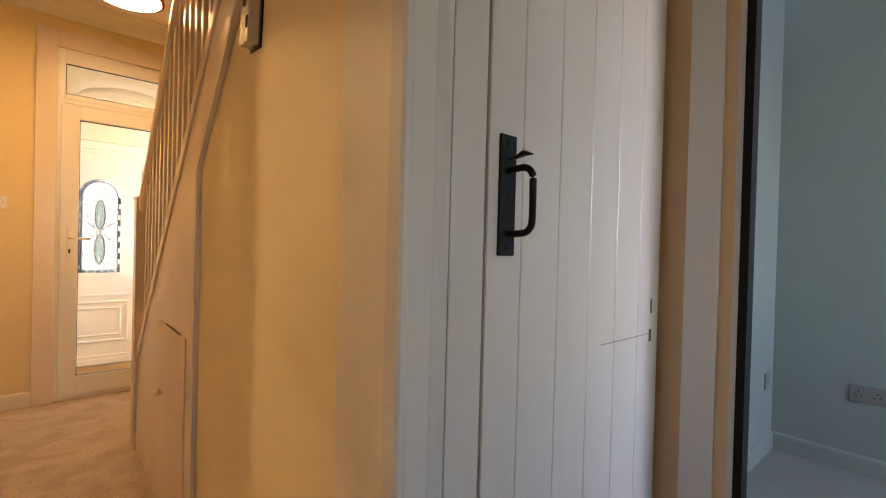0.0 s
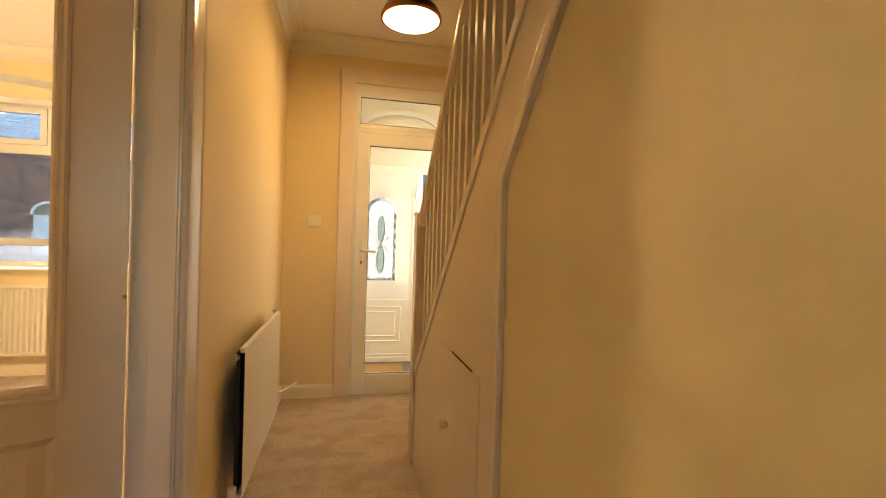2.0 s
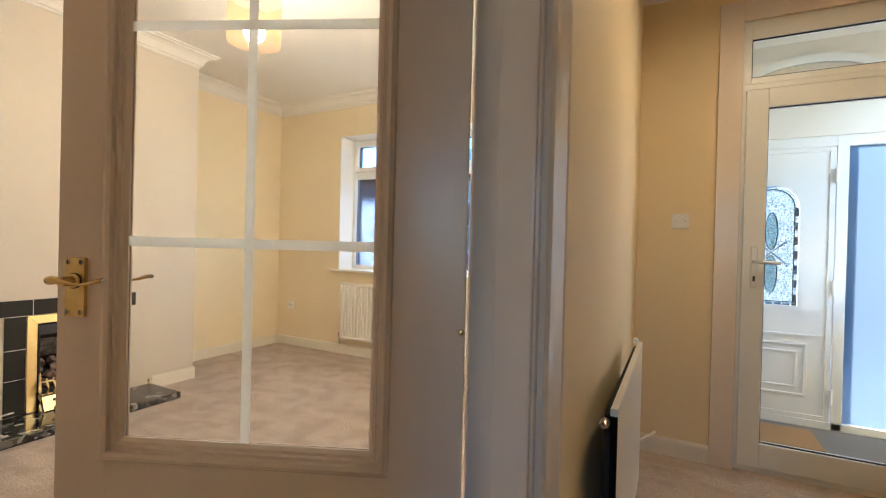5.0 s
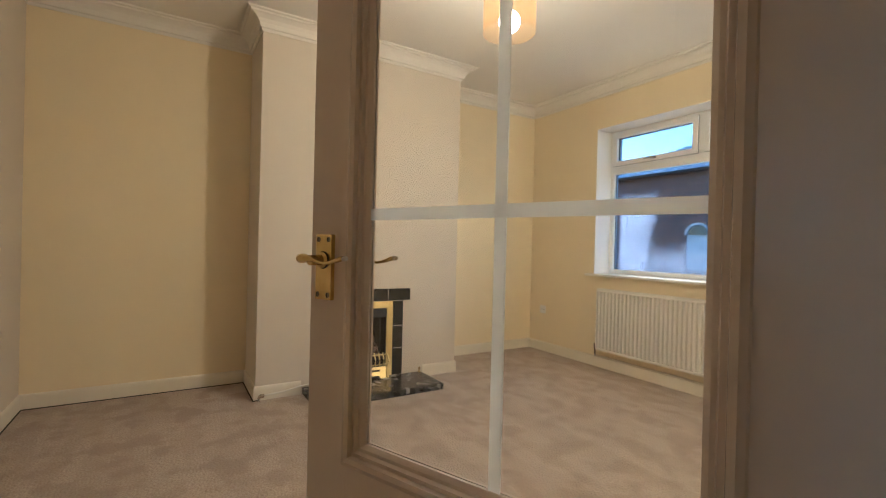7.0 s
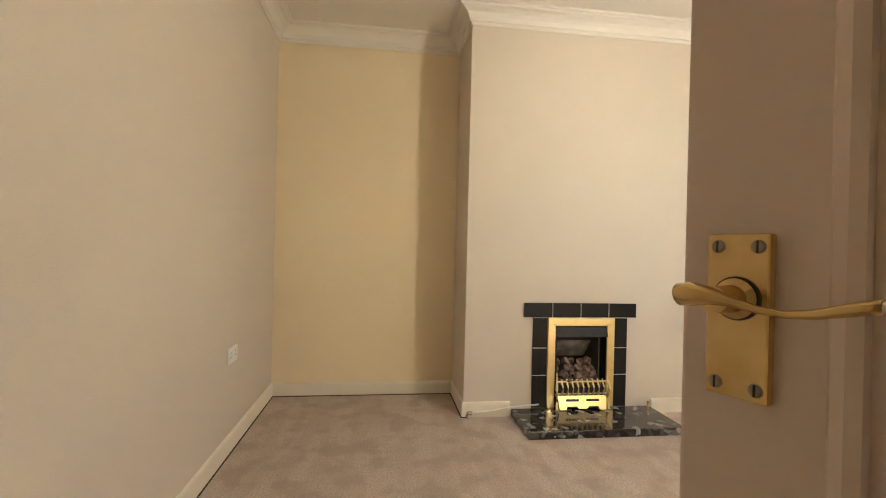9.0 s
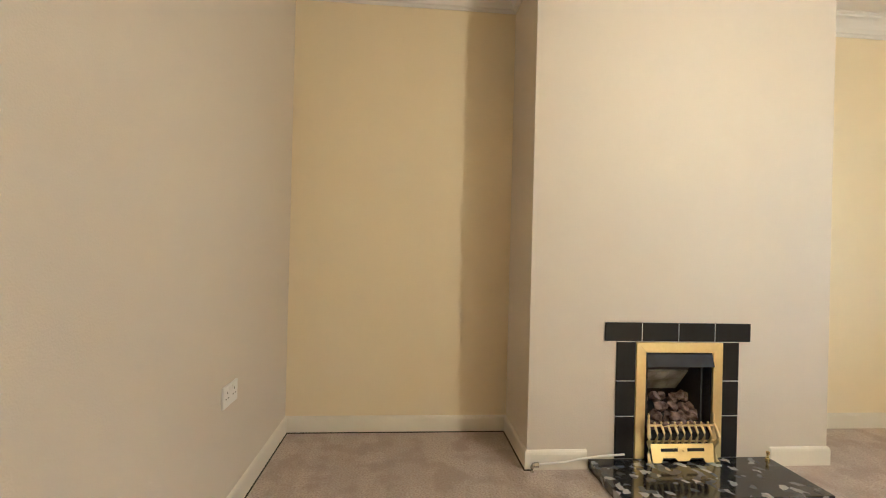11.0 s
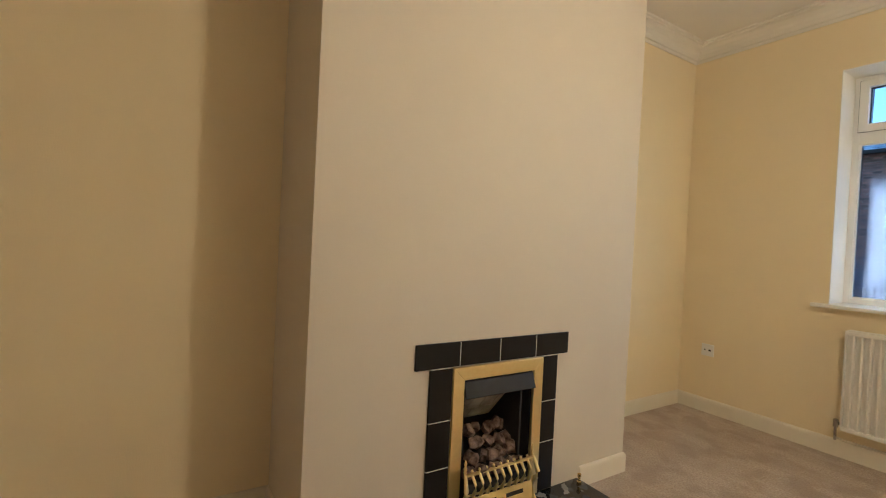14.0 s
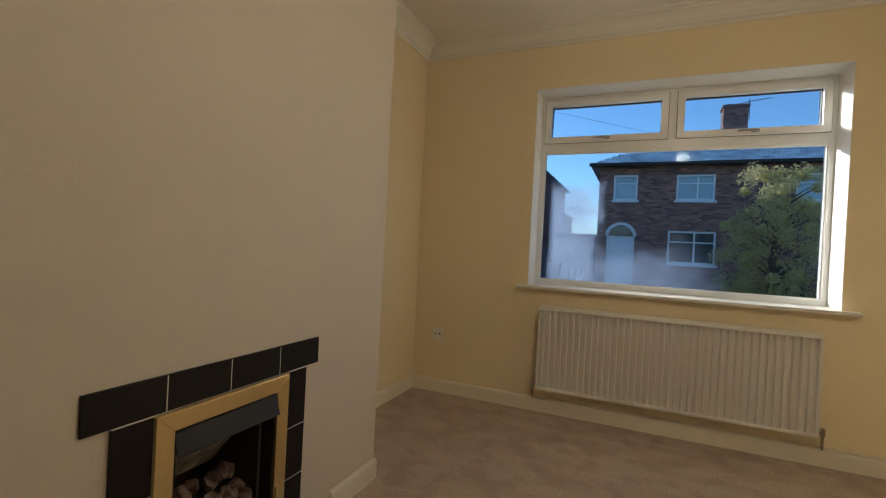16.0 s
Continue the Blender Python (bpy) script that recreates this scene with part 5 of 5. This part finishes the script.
# ---- outside ----
structure("ground", boxes(((-400, 5.34, -0.5), (400, 900, -0.35))), M_GRASS, "lawns and rough ground")
structure("road", boxes(((-60, 10.5, -0.35), (60, 15.5, -0.335))), M_ASPH, "grey road")
structure("pavement", boxes(((-60, 15.5, -0.35), (60, 17.2, -0.24)), ((-60, 8.8, -0.35), (60, 10.5, -0.24))), M_PAVE, "pale pavement")
# unseen pale slab, added to bounce daylight up to the window reveal
structure("bounce_ground_front", boxes(((-8, 5.34, -0.35), (6, 8.8, -0.22))), M_BOUNCE, "unseen pale ground added to bounce daylight upwards")
structure("rear_ground", boxes(((-60, -80, -0.5), (60, -2.5, -0.2))), M_GRASS)


def house(x0, x1, yf, depth, eave, ridge, openings, hip_left=True, name_label="dark red brick semi-detached house with a frosted slate roof", chimney=None, bricks=False):
    h = thing("house", name_label, "house", group="houses across the road")
    holes = [(a, b, c, d) for kind, a, b, c, d in openings]
    part("front_wall", wall_with_holes("y", yf, yf + 0.3, x0, x1, -0.35, eave, holes), M_MORTAR if bricks else M_BRICK, h, "dark red brickwork")
    part("side_wall", boxes(((x0, yf + 0.3, -0.35), (x0 + 0.3, yf + depth, eave))), M_BRICK, h)
    part("side_wall", boxes(((x1 - 0.3, yf + 0.3, -0.35), (x1, yf + depth, eave))), M_BRICK, h)
    part("back_wall", boxes(((x0, yf + depth, -0.35), (x1, yf + depth + 0.3, eave))), M_BRICK, h)
    ym = yf + depth / 2
    o = 0.35
    hl = depth / 2 * 0.9 if hip_left else 0
    roof = bmesh.new()
    a, b, c, d = [roof.verts.new(p) for p in ((x0 - o, yf - o, eave - 0.1), (x1 + o, yf - o, eave - 0.1), (x1 + o, yf + depth + o, eave - 0.1), (x0 - o, yf + depth + o, eave - 0.1))]
    e, f = roof.verts.new((x0 - o + hl, ym, ridge)), roof.verts.new((x1 + o - (hl if hip_left else 0), ym, ridge))
    for q in ((a, b, f, e), (b, c, f), (c, d, e, f), (d, a, e), (d, c, b, a)):
        roof.faces.new(q)
    bmesh.ops.recalc_face_normals(roof, faces=roof.faces)
    rf = part("roof", roof, M_SLATE, h, "frosted grey slate roof")
    part("gutter", boxes(((x0 - o - 0.02, yf - o - 0.10, eave - 0.16), (x1 + o, yf - o + 0.03, eave - 0.05))), M_FENCE, rf, "black gutter")
    slates = bmesh.new()
    rise, run = ridge - eave + 0.1, depth / 2 + o
    n = 16
    for r in range(n):
        t0, t1 = r / n, (r + 1.15) / n
        if t1 > 1:
            t1 = 1
        xa = x0 - o + hl * t0 + 0.05
        xb = x1 + o - hl * t0 - 0.05
        k = 0
        x = xa
        while x < xb:
            w = 0.30
            xe = min(x + w - 0.03, xb)
            lift = 0.012 + rng.uniform(0, 0.02)
            z0, z1 = eave - 0.1 + rise * t0, eave - 0.1 + rise * t1
            y0, y1 = yf - o + run * t0, yf - o + run * t1
            vs = [slates.verts.new(p) for p in ((x, y0 - 0.02, z0 + lift + 0.05), (xe, y0 - 0.02, z0 + lift + 0.05), (xe, y1, z1 + 0.006), (x, y1, z1 + 0.006), (x, y0 - 0.02, z0 + 0.0), (xe, y0 - 0.02, z0 + 0.0))]
            slates.faces.new((vs[0], vs[1], vs[2], vs[3]))
            slates.faces.new((vs[4], vs[5], vs[1], vs[0]))
            x += w
    part("slates", slates, M_SLATE, rf)["kind"] = "stuff"
    if chimney:
        cx, cy = chimney
        ch = part("chimney", boxes(((cx - 0.45, cy - 0.35, eave), (cx + 0.45, cy + 0.35, ridge + 1.12)), ((cx - 0.50, cy - 0.40, ridge + 1.00), (cx + 0.50, cy + 0.40, ridge + 1.12))), M_BRICK, rf, "brick chimney stack")
        for s in (-0.2, 0.2):
            part("chimney_pot", lathe(bmesh.new(), [(0.12, 0), (0.10, 0.09), (0.12, 0.11)], (cx + s, cy, ridge + 1.12), 12), M_BRICK, rf)
    for kind, a, b, c, d in openings:
        if kind == "door":
            dr = part("door", boxes(((a, yf + 0.08, c), (b, yf + 0.14, d - 0.02))), M_WHITEDOOR, h, "white front door")
            m = (a + b) / 2
            r = (b - a) / 2
            part("door_arch", prism([(m + (r + 0.06) * math.cos(math.pi * k / 16), d - 0.42 + (r + 0.02) * math.sin(math.pi * k / 16)) for k in range(17)] + [(m - (r - 0.04) * math.cos(math.pi * k / 16), d - 0.42 + (r - 0.08) * math.sin(math.pi * k / 16)) for k in range(17)], "y", yf - 0.03, yf + 0.1), M_WHITEDOOR, dr)
            part("arch_light", prism([(m + (r - 0.06) * math.cos(math.pi * k / 16), d - 0.42 + (r - 0.10) * math.sin(math.pi * k / 16)) for k in range(17)], "y", yf + 0.04, yf + 0.075), M_WINDARK, dr, "arched glass light")
            sp = bmesh.new()
            for sg_ in (-1, 1):
                prism([(m + sg_ * (r + 0.01), d + 0.02), (m + sg_ * (r + 0.01), d - 0.42)] + [(m + sg_ * (r - 0.0) * math.cos(math.pi / 2 * k / 8), d - 0.42 + (r - 0.03) * math.sin(math.pi / 2 * k / 8)) for k in range(9)], "y", yf - 0.004, yf + 0.2, sp)
            part("arch_brickwork", sp, M_BRICK, h)
            part("door_panel", boxes(((m - 0.22, yf + 0.06, 0.9), (m - 0.04, yf + 0.082, 1.45)), ((m + 0.04, yf + 0.06, 0.9), (m + 0.22, yf + 0.082, 1.45)), ((m - 0.22, yf + 0.06, 0.1), (m - 0.04, yf + 0.082, 0.7)), ((m + 0.04, yf + 0.06, 0.1), (m + 0.22, yf + 0.082, 0.7))), M_WHITEDOOR, dr)
        else:
            w = part("window", rect_frame(a, b, c, d, 0.07, yf + 0.02, yf + 0.12), M_WHITEDOOR, h, "white framed window")
            part("pane", boxes(((a + 0.05, yf + 0.07, c + 0.05), (b - 0.05, yf + 0.08, d - 0.05))), M_SKYPANE if c > 2.5 else M_WINDARK, w)
            part("sill", boxes(((a - 0.06, yf - 0.06, c - 0.08), (b + 0.06, yf + 0.03, c))), M_WHITEDOOR, w)
            bars = bmesh.new()
            tz = c + (d - c) * 0.66
            box(bars, (a + 0.05, yf + 0.03, tz - 0.025), (b - 0.05, yf + 0.10, tz + 0.025))
            if b - a > 1.2:
                mx = a + (b - a) * 0.56
                box(bars, (mx - 0.03, yf + 0.028, c + 0.05), (mx + 0.03, yf + 0.102, d - 0.05))
            part("glazing_bar", bars, M_WHITEDOOR, w)
    return h

rng = random.Random(11)
HY = 20.5
house(-3.74, 8.5, HY, 8.0, 4.72, 6.70, [("window", -3.20, -2.34, 3.29, 4.26), ("window", -1.02, 0.23, 3.30, 4.25), ("door", -3.37, -2.36, 0.0, 2.32), ("window", -1.22, 0.34, 0.95, 2.16), ("window", 2.6, 3.9, 3.30, 4.25), ("window", 4.6, 6.0, 0.95, 2.16)], chimney=(1.31, HY + 4.0))
house(-16.5, -6.3, HY, 8.0, 4.72, 6.70, [("window", -8.6, -7.3, 3.30, 4.25), ("window", -8.8, -7.2, 0.95, 2.16), ("door", -11.0, -10.0, 0.0, 2.32)])
house(-4.5, 6.0, 46.0, 8.0, 4.9, 7.2, [("window", -3.0, -1.6, 3.3, 4.3)])
house(-20, -9.0, 44.0, 8.0, 4.9, 7.2, [("window", -11.0, -9.6, 3.3, 4.3)])
gar = thing("garage", "small white garage between the houses", "garage")
part("walls", boxes(((-6.2, 25.0, -0.35), (-4.2, 29.0, 2.0))), M_WHITEDOOR, gar)
part("roof", boxes(((-6.28, 24.8, 2.0), (-4.1, 29.1, 2.12))), M_SLATE, gar)
part("door", boxes(((-6.05, 24.96, -0.3), (-4.35, 25.02, 1.8))), M_WHITEDOOR, gar, "white garage door")
gw = thing("garden_wall", "low dark brick garden wall across the road", "wall", bm=boxes(((-1.8, 17.3, -0.3), (9, 17.55, 0.50)), ((-1.85, 17.26, 0.50), (9, 17.59, 0.56)), ((-16, 17.3, -0.3), (-6.0, 17.55, 0.50))), material=M_BRICK)
fence = thing("fence", "dark timber fence beside the tree", "fence")
for k in range(12):
    part("fence_post", boxes(((1.6 + k * 0.35, 17.0, -0.3), (1.68 + k * 0.35, 17.08, 0.95))), M_FENCE, fence)
part("fence_rail", boxes(((1.5, 17.08, 0.7), (6.0, 17.12, 0.8))), M_FENCE, fence)
wb = thing("wheelie_bin", "dark wheelie bin by the house", "bin")
part("body", prism([(-5.55, -0.3), (-5.05, -0.3), (-4.98, 0.65), (-5.62, 0.65)], "y", 19.5, 20.0), M_FENCE, wb)
part("lid", boxes(((-5.65, 19.46, 0.65), (-4.95, 20.04, 0.72))), M_FENCE, wb, bevel=0.02)

# tree in the garden across the road
tree = thing("tree", "bushy garden tree with sunlit yellow-green leaves", "tree", pose(1.15, 16.4, -0.3))
bm = bmesh.new()
tube(bm, [(0, 0, 0), (0.03, 0.0, 0.7), (-0.04, 0.02, 1.4), (0.02, 0, 2.2), (0.0, 0, 3.0)], [0.13, 0.11, 0.09, 0.06, 0.03], 10)
for k in range(22):
    a = rng.uniform(0, 6.28)
    z = rng.uniform(0.8, 2.9)
    r = rng.uniform(0.6, 1.2) * (1.15 - abs(z - 1.9) / 3)
    tube(bm, [(0, 0, z), (r * 0.5 * math.cos(a), r * 0.5 * math.sin(a), z + 0.35), (r * math.cos(a), r * math.sin(a), z + 0.6)], [0.035, 0.022, 0.008], 6)
part("trunk", bm, M_BARK, tree)
verts, faces = [], []
clumps = []
for k in range(120):
    a, u = rng.uniform(0, 6.28), rng.random() ** 0.5
    z = rng.uniform(0.35, 4.0)
    w = 1.32 * max(0.15, 1 - abs((z - 1.9) / 2.35) ** 2.2) ** 0.5
    clumps.append((u * w * math.cos(a), u * w * math.sin(a), z, rng.uniform(0.14, 0.34)))
for k in range(24000):
    cx, cy, cz, cr = clumps[rng.randrange(len(clumps))]
    d = Vector((rng.gauss(0, 1), rng.gauss(0, 1), rng.gauss(0, 1))).normalized() * cr * rng.random() ** 0.4
    c = Vector((cx, cy, cz)) + d
    n = Vector((rng.gauss(0, 1), rng.gauss(0, 1), rng.gauss(0, 0.7))).normalized()
    u = n.orthogonal().normalized() * rng.uniform(0.022, 0.042)
    v = n.cross(u).normalized() * rng.uniform(0.014, 0.024)
    i = len(verts)
    verts += [c - u, c - v * 0.9, c + u, c + v * 0.9]
    faces.append((i, i + 1, i + 2, i + 3))
me = bpy.data.meshes.new("leaves")
me.from_pydata([tuple(v) for v in verts], [], faces)
me.materials.append(M_LEAF)
crown = new("crown", me)
crown.parent = tree
crown["kind"] = "stuff"
crown["label"] = "small yellow-green leaves"

# wires over the street
thing("overhead_wire", "thin black overhead telephone wire", "wire", bm=tube(bmesh.new(), [(-12.6, 12.0, 6.80), (-3.73, 16.5, 5.34), (-1.757, 17.5, 5.02), (3.96, 20.48, 4.20)], 0.004, 6), material=M_FENCE)
thing("aerial", "thin roof aerial on the chimney", "aerial", bm=tube(tube(bmesh.new(), [(1.83, 24.4, 7.2), (1.83, 24.4, 8.1)], 0.016, 6), [(1.6, 24.4, 7.95), (2.6, 24.4, 8.08)], 0.015, 6), material=M_FENCE)

# condensation on the inside of the large pane
M_MIST = bpy.data.materials.new("window_condensation")
M_MIST.use_nodes = True
nt = M_MIST.node_tree
nt.nodes.remove(nt.nodes["Principled BSDF"])
tc = nt.nodes.new("ShaderNodeTexCoord")
sep = nt.nodes.new("ShaderNodeSeparateXYZ")
nt.links.new(tc.outputs["Object"], sep.inputs[0])


def node_math(op, a, b=None, c=None):
    n = nt.nodes.new("ShaderNodeMath")
    n.operation = op
    for i, v in enumerate((a, b, c)):
        if v is None:
            continue
        if isinstance(v, (int, float)):
            n.inputs[i].default_value = v
        else:
            nt.links.new(v, n.inputs[i])
    return n.outputs[0]


def ramp(value, lo, hi):
    n = nt.nodes.new("ShaderNodeMapRange")
    n.interpolation_type = 'SMOOTHSTEP'
    n.inputs["From Min"].default_value, n.inputs["From Max"].default_value = lo, hi
    nt.links.new(value, n.inputs["Value"])
    return n.outputs[0]


wob = nt.nodes.new("ShaderNodeTexNoise")
wob.inputs["Scale"].default_value = 9
wob.inputs["Detail"].default_value = 4
nt.links.new(tc.outputs["Object"], wob.inputs["Vector"])
w = node_math('MULTIPLY_ADD', wob.outputs["Fac"], 0.20, -0.10)
mx_ = node_math('ADD', sep.outputs["X"], w)
mz_ = node_math('ADD', sep.outputs["Z"], w)
left = node_math('MULTIPLY', node_math('MULTIPLY', ramp(mx_, 0.46, 0.30), ramp(mz_, 0.76, 0.62)), ramp(sep.outputs["X"], 0.03, 0.09))
low = node_math('MULTIPLY', node_math('MULTIPLY', ramp(mz_, 0.30, 0.06), ramp(mx_, 1.25, 0.85)), 0.55)
mask = node_math('MAXIMUM', left, low)
fine = nt.nodes.new("ShaderNodeTexNoise")
fine.inputs["Scale"].default_value = 5
fine.inputs["Detail"].default_value = 6
nt.links.new(tc.outputs["Object"], fine.inputs["Vector"])
stm = nt.nodes.new("ShaderNodeMapping")
stm.inputs["Scale"].default_value = (90, 1, 3)
nt.links.new(tc.outputs["Object"], stm.inputs["Vector"])
drip = nt.nodes.new("ShaderNodeTexNoise")
drip.inputs["Scale"].default_value = 1.0
nt.links.new(stm.outputs[0], drip.inputs["Vector"])
mask = node_math('MULTIPLY', mask, node_math('MULTIPLY_ADD', fine.outputs["Fac"], 0.9, 0.02))
runs = node_math('MULTIPLY', ramp(drip.outputs["Fac"], 0.52, 0.62), ramp(sep.outputs["Z"], 0.14, 0.03))
mask = node_math('MULTIPLY', mask, node_math('SUBTRACT', 1.0, node_math('MULTIPLY', runs, 0.8)))
tr = nt.nodes.new("ShaderNodeBsdfTransparent")
tl = nt.nodes.new("ShaderNodeBsdfTranslucent")
tl.inputs["Color"].default_value = (0.17, 0.21, 0.30, 1)
ms = nt.nodes.new("ShaderNodeMixShader")
nt.links.new(mask, ms.inputs[0])
nt.links.new(tr.outputs[0], ms.inputs[1])
nt.links.new(tl.outputs[0], ms.inputs[2])
nt.links.new(ms.outputs[0], nt.nodes["Material Output"].inputs["Surface"])
mist = bmesh.new()
box(mist, (0, 0, 0), (WX1 - WX0 - 0.09, 0.0008, TRZ0 - WZ0 - 0.05))
mo = part("condensation", mist, M_MIST, win, "misty condensation with runs")
mo.location = (WX0 + 0.045, 5.2800, WZ0 + 0.045)
mo.visible_shadow = False

# brick courses in the outside brickwork
nt = M_BRICK.node_tree
tcb = nt.nodes.new("ShaderNodeTexCoord")
sx = nt.nodes.new("ShaderNodeSeparateXYZ")
cx = nt.nodes.new("ShaderNodeCombineXYZ")
nt.links.new(tcb.outputs["Object"], sx.inputs[0])
nt.links.new(node_math('ADD', sx.outputs["X"], sx.outputs["Y"]), cx.inputs["X"])
nt.links.new(sx.outputs["Z"], cx.inputs["Y"])
bt = nt.nodes.new("ShaderNodeTexBrick")
bt.inputs["Scale"].default_value = 1.0
bt.inputs["Brick Width"].default_value = 0.225
bt.inputs["Row Height"].default_value = 0.075
bt.inputs["Mortar Size"].default_value = 0.008
bt.inputs["Color1"].default_value = (0.40, 0.19, 0.14, 1)
bt.inputs["Color2"].default_value = (0.10, 0.065, 0.06, 1)
bt.inputs["Mortar"].default_value = (0.22, 0.165, 0.145, 1)
nt.links.new(cx.outputs[0], bt.inputs["Vector"])
nt.links.new(bt.outputs["Color"], nt.nodes["Principled BSDF"].inputs["Base Color"])
